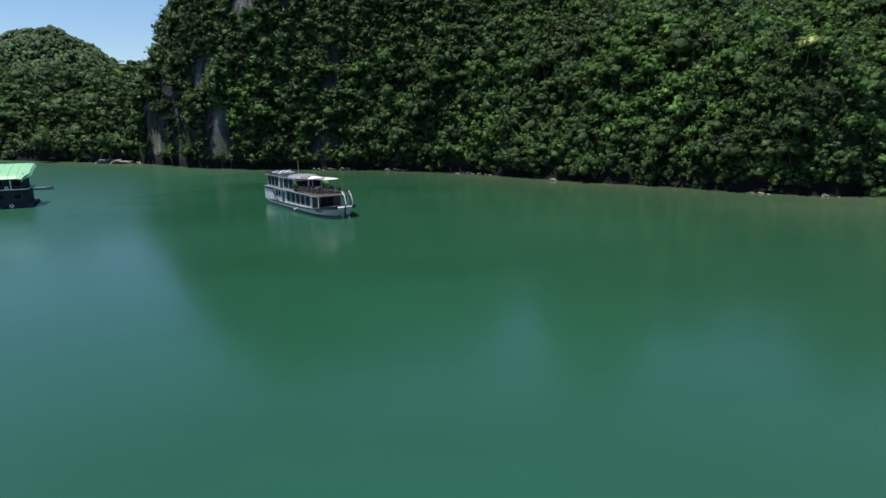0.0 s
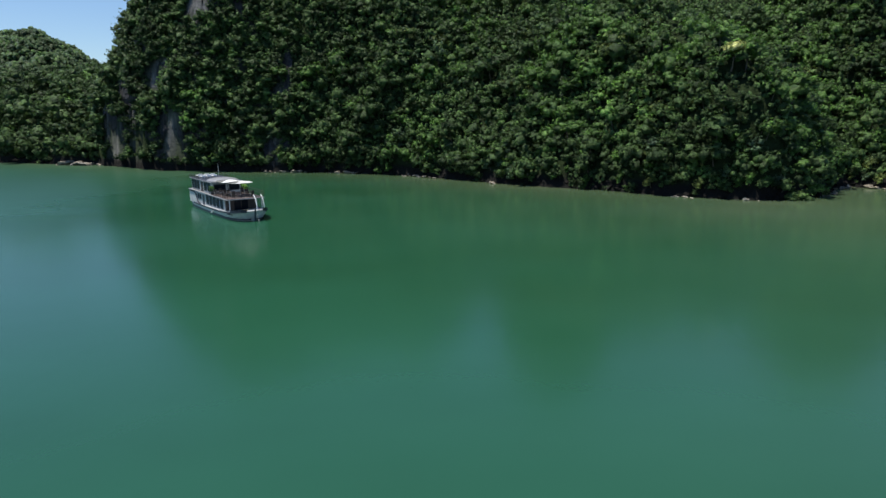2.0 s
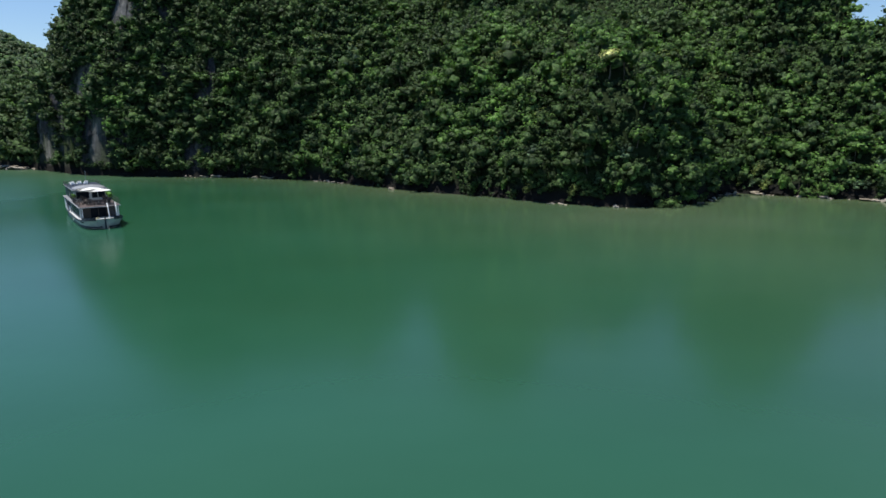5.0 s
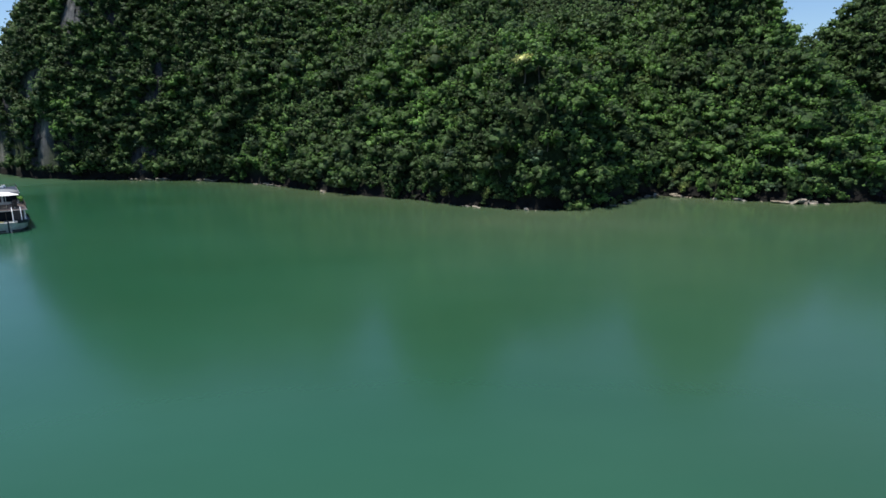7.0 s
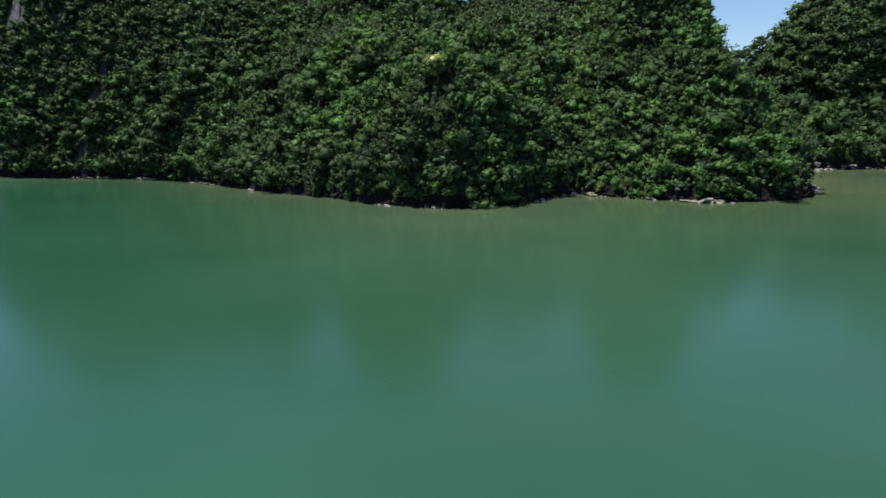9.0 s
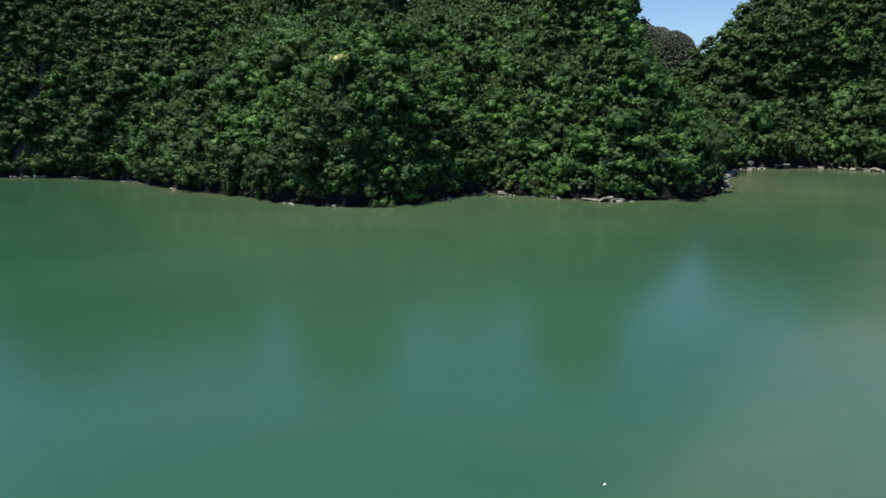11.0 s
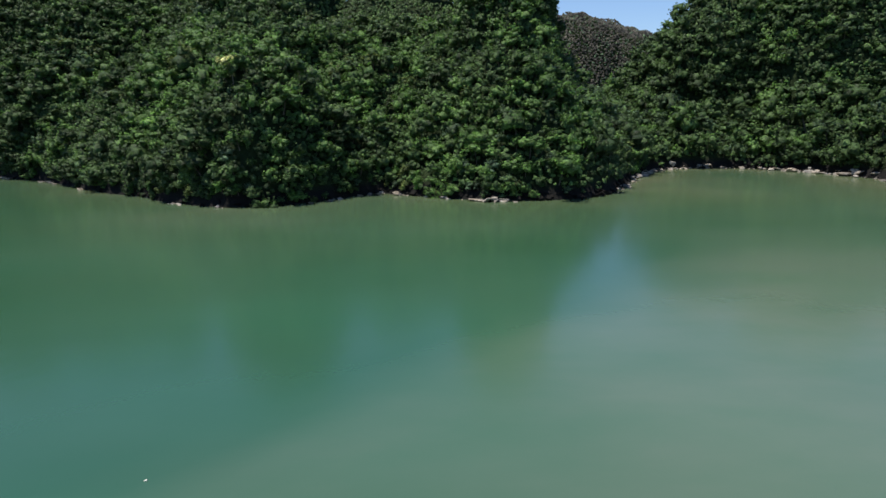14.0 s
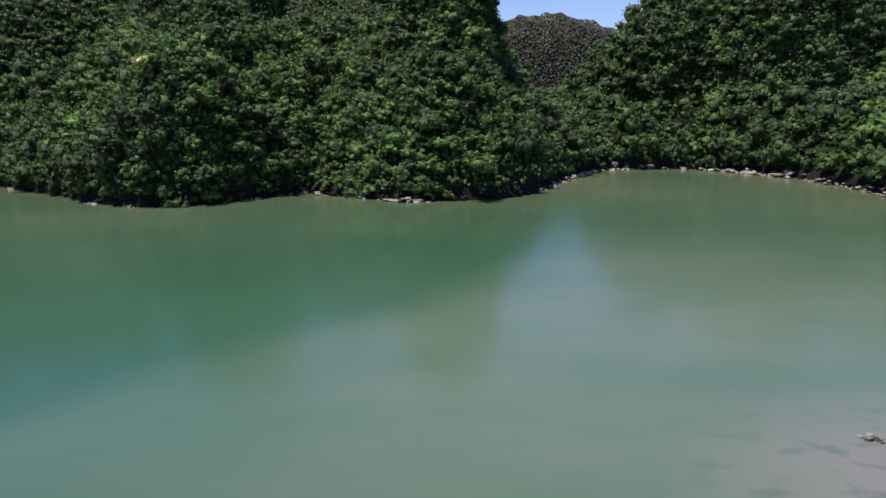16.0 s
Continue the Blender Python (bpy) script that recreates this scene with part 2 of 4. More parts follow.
# ---- plan of the bay: the tide line from west to east, land to the north and east of it ----
SHORE = [(-700, 420), (-420, 330), (-260, 262), (-147, 233), (-103, 214), (-90, 211), (-77, 201), (-61, 187), (-47, 183),
         (-30, 178), (-16, 176), (6, 165), (15, 157), (29, 143), (39, 135), (48, 128), (56, 120), (63, 115.5), (69, 112.5),
         (77, 112.5), (84, 117), (91, 126), (97, 129.5), (104, 124), (113, 118.5), (118, 115), (126, 115.5), (134, 116),
         (141, 121), (147, 131.5), (156, 151), (166, 169), (177, 176.5), (188, 176), (195, 174), (202, 167), (208, 159),
         (212, 145), (212.5, 131), (211, 116), (214, 100), (235, 80), (300, 60), (600, 30)]


def inland(x, y):
    """Signed distance to the tide line, positive on land."""
    p = np.array(SHORE, float)
    a, b = p[:-1], p[1:]
    best = np.full(x.shape, 1e9)
    for (ax, ay), (bx, by) in zip(a, b):
        dx, dy = bx - ax, by - ay
        u = np.clip(((x - ax) * dx + (y - ay) * dy) / (dx * dx + dy * dy), 0, 1)
        best = np.minimum(best, np.hypot(x - ax - u * dx, y - ay - u * dy))
    ring = SHORE + [(600, 1500), (-700, 1500)]
    odd = np.zeros(x.shape, bool)
    for (ax, ay), (bx, by) in zip(ring, ring[1:] + ring[:1]):
        if ay != by:
            odd ^= ((ay > y) != (by > y)) & (x < (bx - ax) * (y - ay) / (by - ay) + ax)
    return np.where(odd, best, -best)


def soft_noise(x, y, size, seed):
    """Smooth value noise, -1 to 1, by bicubic-eased lattice values."""
    g = np.random.RandomState(seed).uniform(-1, 1, (256, 256))
    u, v = x / size + 1000.37, y / size + 1000.71
    i, j = np.floor(u).astype(int), np.floor(v).astype(int)
    fu, fv = u - i, v - j
    fu, fv = fu * fu * (3 - 2 * fu), fv * fv * (3 - 2 * fv)
    i, j = i % 255, j % 255
    return (g[i, j] * (1 - fu) + g[i + 1, j] * fu) * (1 - fv) + (g[i, j + 1] * (1 - fu) + g[i + 1, j + 1] * fu) * fv


# steepness of the bank and height of the crest along the shore
STEEP_AT = [(-420, 0.88), (-110, 1.41), (-84, 1.32), (-70, 1.7), (-50, 2.07), (-20, 2.99), (8, 2.9), (25, 1.58), (45, 1.49), (60, 1.75), (70, 2.4), (80, 1.8), (93, 1.2), (110, 0.99), (125, 1.35), (140, 1.3), (152, 1.08), (165, 0.89), (185, 0.78), (200, 0.47), (215, 0.81), (400, 0.68)]
CREST_AT = [(-420, 40), (-170, 30), (-140, 27), (-84, 29), (-74, 58), (-30, 90), (5, 78), (25, 58), (55, 58), (80, 37.9), (110, 56), (138, 50), (150, 11), (170, 13), (190, 18), (215, 28), (400, 28)]
# limestone towers: x, y, half width, half depth, height, edge power
TOWERS = [(-44, 230, 50, 47, 75, 2), (126.5, 189, 15, 52, 62, 2.2), (220.4, 238.8, 50, 21.7, 37.9, 3.7), (217.4, 222, 34.4, 25, 49.6, 5), (240, 217, 36, 43, 59.3, 3), (285, 214, 36, 40, 62, 3), (98, 228, 36, 50, 60, 2), (-225, 415, 47, 62, 62, 2.2), (-288, 430, 44, 60, 71, 1.6), (-178, 345, 34, 40, 42, 2.2), (-310, 430, 60, 60, 50, 2), (216, 505, 70, 62.8, 82, 4), (256, 500, 50, 55, 71, 4), (58, 216, 27, 44, 73, 2)]


# knolls and hollows on the slope: x, y, height
KNOLLS = [(45, 140, -1), (45, 163, 2.6), (62, 122, 1.8), (75, 120, 5.1), (68, 134, -2.0), (75, 150, -6.5), (88, 134, 2.5),
          (110, 128, -3.1), (112, 150, 2.4), (124, 124, -1.2), (128, 142, 3.3), (60, 178, -8), (97, 138, -2), (214, 196, -6), (201, 188, 3), (226, 178, 3)]


def ground(x, y):
    x, y = np.asarray(x, float), np.asarray(y, float)
    wx = x + 2.2 * soft_noise(x, y, 11, 1) + 4 * soft_noise(x, y, 31, 2)
    wy = y + 1.6 * soft_noise(x, y, 9, 3)
    d = inland(x, y + 0.9 * soft_noise(x, y, 5, 4))
    steep = np.interp(wx, *zip(*STEEP_AT))
    crest = np.interp(wx, *zip(*CREST_AT))
    dd = np.maximum(d, 0)
    z = crest * (1 - np.exp(-steep * dd / crest))
    for cx, cy, rx, ry, h, pw in TOWERS:
        r = np.minimum(np.hypot((wx - cx) / rx, (wy - cy) / ry), 1)
        t = h * (1 - r ** pw) ** 0.7
        k = 3.0
        z = np.where(t > 0, np.maximum(z, t) + np.maximum(0, k - np.abs(z - t)) ** 2 / (4 * k), z)
    for cx, cy, h in KNOLLS:
        z = z + np.minimum(dd / 6, 1) * h * np.exp(-((x - cx) ** 2 + (y - cy) ** 2) / 162)
    z = z + np.minimum(dd / 10, 1) * (3.6 * soft_noise(x + 0.4 * y, y * 0.5, 14, 5) + 2.2 * soft_noise(x, y, 6.5, 6))
    bank = 1.7 * np.clip(dd / 1.3, 0, 1)
    return np.where(d > 0, np.maximum(z, 0) + bank, -0.25 + 0.3 * d)


# bare patches on the great cliff: x, height, half width, half height
SCARS = [(-63, 25.0, 6.0, 6.5), (-73, 20, 3.4, 7.0), (-80.5, 8, 5.5, 9.5), (-57, 8, 6.0, 9.0), (-69, 6, 4.5, 7.0), (-50.5, 44, 4.0, 7.5), (-29, 4, 4, 5)]


def bare_rock(x, y, z):
    """Where naked limestone shows on the great cliff."""
    n = 0.6 * soft_noise(x, z * 0.6, 3.1, 21) + 0.45 * soft_noise(x, z * 0.5, 1.3, 22)
    best = np.zeros(np.shape(x))
    for cx, cz, rx, rz in SCARS:
        best = np.maximum(best, 1.15 - ((x - cx) / rx) ** 2 - ((z - cz) / rz) ** 2)
    near = (x > -86) & (x < -24) & (y < 214)
    return np.where(near, np.clip(best + n, 0, 1), 0.0)


xs = np.arange(-330, 300.1, 1.5)
ys = np.arange(104, 300.1, 1.5)
gx, gy = np.meshgrid(xs, ys, indexing="ij")
gz = ground(gx, gy)
gb = bare_rock(gx, gy, gz)
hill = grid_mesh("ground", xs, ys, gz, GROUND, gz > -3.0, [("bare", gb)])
tagged(hill, "steep limestone hillside with dark soil under dense forest", "hillside", kind="structure")
fx = np.arange(-500, 480.1, 6.0)
fy = np.arange(297, 640.1, 6.0)
hx, hy = np.meshgrid(fx, fy, indexing="ij")
hz = ground(hx, hy)
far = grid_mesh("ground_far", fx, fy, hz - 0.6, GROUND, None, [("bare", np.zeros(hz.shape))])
tagged(far, "distant wooded karst hills behind the bay", "hillside", kind="structure")

# ---- the water, one sheet to the horizon ----
wx = np.concatenate([[-4000, -2000, -1000, -600], np.arange(-400, 320.1, 4.0), [500, 900, 2000, 4000]])
wy = np.concatenate([[-4000, -2000, -1000, -400, -200], np.arange(-80, 260.1, 4.0), [330, 450, 900, 2000, 4000]])
sx, sy = np.meshgrid(wx, wy, indexing="ij")
sd = -inland(sx, sy)
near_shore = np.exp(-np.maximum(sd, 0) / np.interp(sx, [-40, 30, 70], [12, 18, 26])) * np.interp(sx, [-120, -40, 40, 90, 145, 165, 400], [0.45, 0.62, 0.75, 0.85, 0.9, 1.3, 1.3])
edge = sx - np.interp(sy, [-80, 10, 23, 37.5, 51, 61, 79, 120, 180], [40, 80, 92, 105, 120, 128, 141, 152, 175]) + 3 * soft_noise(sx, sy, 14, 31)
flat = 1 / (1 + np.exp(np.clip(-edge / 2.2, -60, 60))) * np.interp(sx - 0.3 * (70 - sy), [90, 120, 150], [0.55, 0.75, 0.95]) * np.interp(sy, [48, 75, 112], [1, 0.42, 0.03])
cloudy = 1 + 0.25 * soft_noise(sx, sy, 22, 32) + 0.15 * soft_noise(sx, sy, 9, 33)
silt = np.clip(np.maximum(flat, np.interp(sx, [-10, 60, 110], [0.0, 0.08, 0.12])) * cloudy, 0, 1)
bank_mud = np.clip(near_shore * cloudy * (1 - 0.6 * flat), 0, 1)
shoal = np.clip(1.25 - np.hypot((sx - 147) / 13, (sy - 20) / 9), 0, 1) * 0.9
breeze = np.clip((-38 - sx + 0.1 * (sy - 100) + 8 * soft_noise(sx, sy * 2.5, 16, 34)) / 22, 0, 1) * np.clip((sy + 60) / 60, 0, 1)
breeze = np.maximum(breeze, 0.6 * np.exp(-((sx + 14) / 16) ** 2 - ((sy - 92) / 12) ** 2))
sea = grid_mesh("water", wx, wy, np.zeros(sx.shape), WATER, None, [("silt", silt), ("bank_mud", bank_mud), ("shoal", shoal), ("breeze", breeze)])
tagged(sea, "calm green bay water with pale silt along the shore", "water", kind="structure")


# ---- forest ----
def domes(rng, centre, axis, radius):
    """Crumpled leafy domes, five quads each, with their open side away from axis."""
    n = len(centre)
    a = np.arange(4) * np.pi / 2
    low = np.stack([np.cos(a), np.sin(a), np.full(4, -0.3)], -1)
    high = np.stack([0.62 * np.cos(a + 0.3), 0.62 * np.sin(a + 0.3), np.full(4, 0.62)], -1)
    unit = np.concatenate([low, high])
    w = axis / np.linalg.norm(axis, axis=1, keepdims=True)
    t = np.cross(w, rng.normal(size=(n, 3)))
    t /= np.linalg.norm(t, axis=1, keepdims=True)
    b = np.cross(w, t)
    v = unit[None] * rng.uniform(0.62, 1.35, (n, 8, 1))
    co = centre[:, None] + radius[:, None, None] * (v[..., :1] * t[:, None] + v[..., 1:2] * b[:, None] + v[..., 2:] * w[:, None])
    k = np.arange(4)
    side = np.stack([k, (k + 1) % 4, (k + 1) % 4 + 4, k + 4], -1)
    quads = np.concatenate([side, [[4, 5, 6, 7]]])
    return co.reshape(-1, 3), (quads[None] + 8 * np.arange(n)[:, None, None]).reshape(-1, 4)


def unit(v):
    return v / np.maximum(np.linalg.norm(v, axis=-1, keepdims=True), 1e-9)


def leaf_plates(rng, centre, axis, radius, per):
    """Tufts of small kinked leaf sprays: per quads fanned round each axis, as (points, normals)."""
    c, a, r = np.repeat(centre, per, 0), np.repeat(unit(axis), per, 0), np.repeat(radius, per)[:, None]
    n = len(c)
    w = unit(a + rng.normal(scale=0.6, size=(n, 3)))
    p = c + w * r * rng.uniform(0.5, 1.1, (n, 1))
    nrm = unit(w + (0, 0, 0.3) + rng.normal(scale=0.35, size=(n, 3)))
    t = unit(np.cross(nrm, rng.normal(size=(n, 3))))
    b = np.cross(nrm, t)
    s = r * rng.uniform(0.38, 0.8, (n, 1))
    k = rng.uniform(0.45, 0.8, (n, 1))
    co = np.stack([p - t * s - nrm * s * 0.25, p - b * s * k, p + t * s - nrm * s * rng.uniform(0.1, 0.5, (n, 1)), p + b * s * k], 1)
    return co, np.repeat(unit(0.75 * w + 0.5 * nrm)[:, None], 4, 1)


def crown_cloud(rng, tufts, sprays, size=0.12):
    """One crown of radius 1 as (points, quads, normals): a few boughs, each a heap of leafy tufts, with loose leaf sprays round them."""
    boughs = rng.randint(5, 9)
    ang = rng.uniform(0, 2 * np.pi) + np.arange(boughs) * 2 * np.pi / boughs + rng.normal(scale=0.3, size=boughs)
    rad = rng.uniform(0.25, 0.6, boughs)
    lc = np.stack([rad * np.cos(ang), rad * np.sin(ang), rng.uniform(-0.45, 0.3, boughs)], -1)
    lc[0] = (rng.uniform(-0.2, 0.2), rng.uniform(-0.2, 0.2), 0.4)
    lr = rng.uniform(0.34, 0.58, boughs)
    own = rng.choice(boughs, tufts, p=lr ** 2 / (lr ** 2).sum())
    v = rng.normal(size=(tufts, 3))
    v[:, 2] = np.abs(v[:, 2]) - 0.32
    v = unit(v)
    tc = lc[own] + v * lr[own][:, None] * rng.uniform(0.86, 1.0, tufts)[:, None]
    tr = rng.uniform(0.09, 0.2, tufts) * (46 / tufts) ** 0.4
    core, quads = domes(rng, lc, lc + (0, 0, 0.6), lr * 0.8)
    heart = np.repeat(lc, 8, 0)
    leaf, leaf_n = leaf_plates(rng, tc, v + (0, 0, 0.3), tr, 4)
    pick = rng.randint(0, tufts, sprays)
    spray, spray_n = leaf_plates(rng, tc[pick] + v[pick] * tr[pick][:, None] * 0.5, v[pick] + (0, 0, 0.5), np.full(sprays, size * 1.6), 1)
    co = np.concatenate([core, leaf.reshape(-1, 3), spray.reshape(-1, 3)])
    round_n = np.repeat(np.concatenate([np.repeat(v, 4, 0), v[pick]]), 4, 0)
    face_n = np.concatenate([leaf_n.reshape(-1, 3), spray_n.reshape(-1, 3)])
    nrm = np.concatenate([unit(core - heart + (0, 0, 0.1)), unit(0.7 * round_n + 0.55 * face_n)])
    more = len(core) + np.arange((4 * tufts + sprays) * 4).reshape(-1, 4)
    return co, np.concatenate([quads, more]), nrm


def joined(clouds):
    """Several (points, quads, and normals if any) as one."""
    start = np.cumsum([0] + [len(c[0]) for c in clouds])
    out = [np.concatenate([c[0] for c in clouds]), np.concatenate([c[1] + k for c, k in zip(clouds, start)])]
    return out + [np.concatenate([c[2] for c in clouds])] if len(clouds[0]) > 2 else out


def leafy(name, cloud, mats, index=None):
    """A mesh of leaves, each shaded with the bend of the bough that it grows on."""
    co, quads, nrm = cloud
    quads = np.array(quads)
    q = co[quads]
    back = (np.cross(q[:, 2] - q[:, 0], q[:, 3] - q[:, 1]) * nrm[quads].mean(1)).sum(1) < 0
    quads[back] = quads[back][:, ::-1]
    ob = raw_mesh(name, co, quads, mats, index, None, True)
    ob.data.attributes.new("custom_normal", "FLOAT_VECTOR", "POINT").data.foreach_set("vector", np.asarray(nrm, np.float32).ravel())
    return ob


RNG = np.random.RandomState(7)
MID_CROWNS = [crown_cloud(RNG, 46, 28, 0.095) for _ in range(10)]
COVE_CROWNS = [crown_cloud(RNG, 34, 40, 0.10) for _ in range(10)]
LOW_CROWNS = [crown_cloud(RNG, 18, 10, 0.12) for _ in range(8)]


def placed(cloud, base, radius, tall, yaw, lean):
    c, s = math.cos(yaw), math.sin(yaw)
    turn = np.array(((c, s, 0), (-s, c, 0), (0, 0, 1)))
    q = (cloud[0] * (radius, radius, radius * tall)) @ turn
    q[..., 0] += q[..., 2] * lean[0]
    q[..., 1] += q[..., 2] * lean[1]
    return q + base, cloud[1], unit((cloud[2] / (1, 1, tall)) @ turn)


def stem(foot, top, r):
    """A tapered three-sided stem as quads."""
    a = np.arange(3) * 2 * np.pi / 3
    ring = np.stack([np.cos(a), np.sin(a), a * 0], -1)
    lo, hi = foot + ring * r, top + ring * r * 0.5
    n = np.roll(np.arange(3), -1)
    return np.concatenate([lo, hi]), np.stack([np.arange(3), n, n + 3, np.arange(3) + 3], -1), np.concatenate([ring, ring])


def scatter(x0, x1, y0, y1, gap, rng, ok):
    """Random feet on the ground, gap metres apart along the slope."""
    n = int((x1 - x0) * (y1 - y0) / gap ** 2 * 26)
    x, y = rng.uniform(x0, x1, n), rng.uniform(y0, y1, n)
    z = ground(x, y)
    d = inland(x, y)
    good = (d > 0.7) & ok(x, y, z, d)
    x, y, z = x[good], y[good], z[good]
    cells, out = {}, []
    for p in zip(x, y, z):
        k = tuple(int(math.floor(v / gap)) for v in p)
        near = False
        for i in (-1, 0, 1):
            for j in (-1, 0, 1):
                for l in (-1, 0, 1):
                    for q in cells.get((k[0] + i, k[1] + j, k[2] + l), ()):
                        if (p[0] - q[0]) ** 2 + (p[1] - q[1]) ** 2 + (p[2] - q[2]) ** 2 < gap * gap:
                            near = True
        if not near:
            cells.setdefault(k, []).append(p)
            out.append(p)
    return np.array(out)


def normal_at(p):
    e = 1.5
    x, y = p[:, 0], p[:, 1]
    gxx = (ground(x + e, y) - ground(x - e, y)) / (2 * e)
    gyy = (ground(x, y + e) - ground(x, y - e)) / (2 * e)
    n = np.stack([-gxx, -gyy, np.ones(len(p))], -1)
    return n / np.linalg.norm(n, axis=1, keepdims=True)


def species_and_shade(p, rng):
    """Leaf kind by place: patches of fresh green creepers, dark and grey-green trees between; deep green paints shade.
    """
    n1 = soft_noise(p[:, 0], p[:, 1] + p[:, 2], 17, 51)
    n2 = soft_noise(p[:, 0], p[:, 1] + p[:, 2], 8, 52)
    u = rng.uniform(0, 1, len(p))
    n1 = n1 + 0.35 * np.exp(-((p[:, 0] - 116) / 26) ** 2) + 0.55 * np.exp(-(((p[:, 0] - 78) / 16) ** 2) - ((p[:, 2] - 22) / 12) ** 2)
    k = np.where(n1 + 0.5 * n2 > 0.25, 2, np.where(n2 < -0.25, 0, 1))
    k = np.where(u < 0.035, 3, k)
    k = np.where((u > 0.09) & (u < 0.12), 4, k)
    k = np.where(u > 0.80, rng.randint(0, 3, len(p)), k)
    # more deep green on the western cliff side, darkening it for its steep shade
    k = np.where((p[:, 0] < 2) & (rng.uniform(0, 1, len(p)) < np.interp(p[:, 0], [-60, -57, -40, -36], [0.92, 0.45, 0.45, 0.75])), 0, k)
    # deep green on the low spur front stands in for its overhang shadow
    k = np.where((p[:, 0] > 34) & (p[:, 0] < 62) & (p[:, 2] < 8), 0, k)
    cove = (p[:, 0] > 165) & (p[:, 1] > 150)
    k = np.where(cove & (k == 4), 0, np.where(cove & (k == 2) & (rng.uniform(0, 1, len(p)) < 0.35), 3, k))
    dry = (p[:, 0] > 136) & (p[:, 0] < 152) & (p[:, 2] > 20) & (p[:, 1] < 230)
    return np.where(dry & (rng.uniform(0, 1, len(p)) < 0.4), rng.choice([4, 6], len(p)), k)


# inner boughs of a crown get darker leaves, painting in the shade inside it
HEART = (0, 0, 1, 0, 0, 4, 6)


def woods(name, feet, clouds, radius, label, rng, kinds=None, stems=True):
    nrm = normal_at(feet)
    kinds = species_and_shade(feet, rng) if kinds is None else kinds
    quads, index = [], []
    for p, n, k in zip(feet, nrm, kinds):
        r = radius * rng.choice([0.5, 0.7, 0.9, 1.1, 1.35, 1.7], p=[0.14, 0.2, 0.24, 0.2, 0.14, 0.08])
        r = min(r, radius * 1.15) if p[2] > 28 else r
        off = np.array((0.7 * n[0], 0.7 * n[1], 0.5 + n[2]))
        top = p + off * r * rng.uniform(0.5, 0.85)
        q = placed(clouds[rng.randint(len(clouds))], top, r, rng.uniform(0.6, 1.0), rng.uniform(0, 6.28), (n[0] * 0.25, n[1] * 0.25))
        quads.append(q)
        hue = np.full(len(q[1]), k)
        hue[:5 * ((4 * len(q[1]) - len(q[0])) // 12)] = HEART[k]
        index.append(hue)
        if stems:
            s = stem(p - (0, 0, 0.4), top, 0.05 * r)
            quads.append(s)
            index.append(np.full(3, len(LEAVES)))
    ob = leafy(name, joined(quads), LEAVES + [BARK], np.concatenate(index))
    return tagged(ob, label, "forest", kind="stuff")


def screen_top(x, y):
    """Height over the water above which the slopes only show mirrored in the bay."""
    return 19.0 + 0.19 * y


rng = np.random.RandomState(11)
bare_gap = lambda x, y, z: bare_rock(x, y, z) > 0.15
SPUR = lambda x, y, z, d: (d > np.where((x > 136) & (y < 158), 3.6, 1.3)) | (x < 40) | (x > 162)
main_feet = scatter(-86, 160, 111, 216, 2.6, rng, lambda x, y, z, d: (z < screen_top(x, y)) & (d < 62) & ~bare_gap(x, y, z) & SPUR(x, y, z, d) & (np.hypot(x - 68.7, y - 122.6) > 3.6))
woods("forest", main_feet, MID_CROWNS, 2.45, "dense green subtropical forest covering the limestone slope", rng)
right_feet = scatter(146, 285, 108, 268, 3.5, rng, lambda x, y, z, d: (d < 115) & (z < 62) & (x < 0.62 * (y + 4) + 152) & ((y > 156) | (x > 170)))
woods("forest", right_feet, MID_CROWNS, 3.1, "dark green forest on the hill behind the cove", rng)
left_feet = scatter(-330, -80, 200, 300, 4.0, rng, lambda x, y, z, d: (x > -0.75 * y - 30) & (d < 90))
woods("forest", left_feet, COVE_CROWNS, 3.3, "green forest on the low hills beyond the cliff", rng, stems=False)
top_feet = scatter(-90, 262, 130, 292, 4.1, rng, lambda x, y, z, d: ((z >= screen_top(x, y) - 1) | (y > 213)) & (x < 172))
woods("forest", top_feet, LOW_CROWNS, 3.2, "forest on the upper slopes of the limestone towers", rng, stems=False)

# ---- undergrowth: a low leafy layer that hides the soil between the crowns ----
def undergrowth(x0, x1, y0, y1, count, size, label, ok):
    x, y = rng.uniform(x0, x1, count), rng.uniform(y0, y1, count)
    e = 1.0
    gx_, gy_ = (ground(x + e, y) - ground(x - e, y)) / (2 * e), (ground(x, y + e) - ground(x, y - e)) / (2 * e)
    area = np.sqrt(1 + gx_ ** 2 + gy_ ** 2)
    z = ground(x, y)
    keep = (inland(x, y) > 0.9) & ok(x, y, z) & (rng.uniform(0, 4.0, count) < area) & (bare_rock(x, y, z) < 0.4)
    p = np.stack([x, y, z], -1)[keep]
    n = normal_at(p)
    co, quads = domes(rng, p + n * rng.uniform(0.1, 1.5, (len(p), 1)), n + (0, 0, 0.5) + rng.normal(scale=0.25, size=p.shape), rng.uniform(0.5, 1.2, len(p)) * size)
    # mostly deep green, so the colour carries the shade in gaps between crowns
    kinds = np.repeat(rng.choice([0, 0, 0, 1], len(p)), 5)
    ob = raw_mesh("undergrowth", co, quads, LEAVES, kinds, None, True)
    return tagged(ob, label, "undergrowth", kind="stuff")


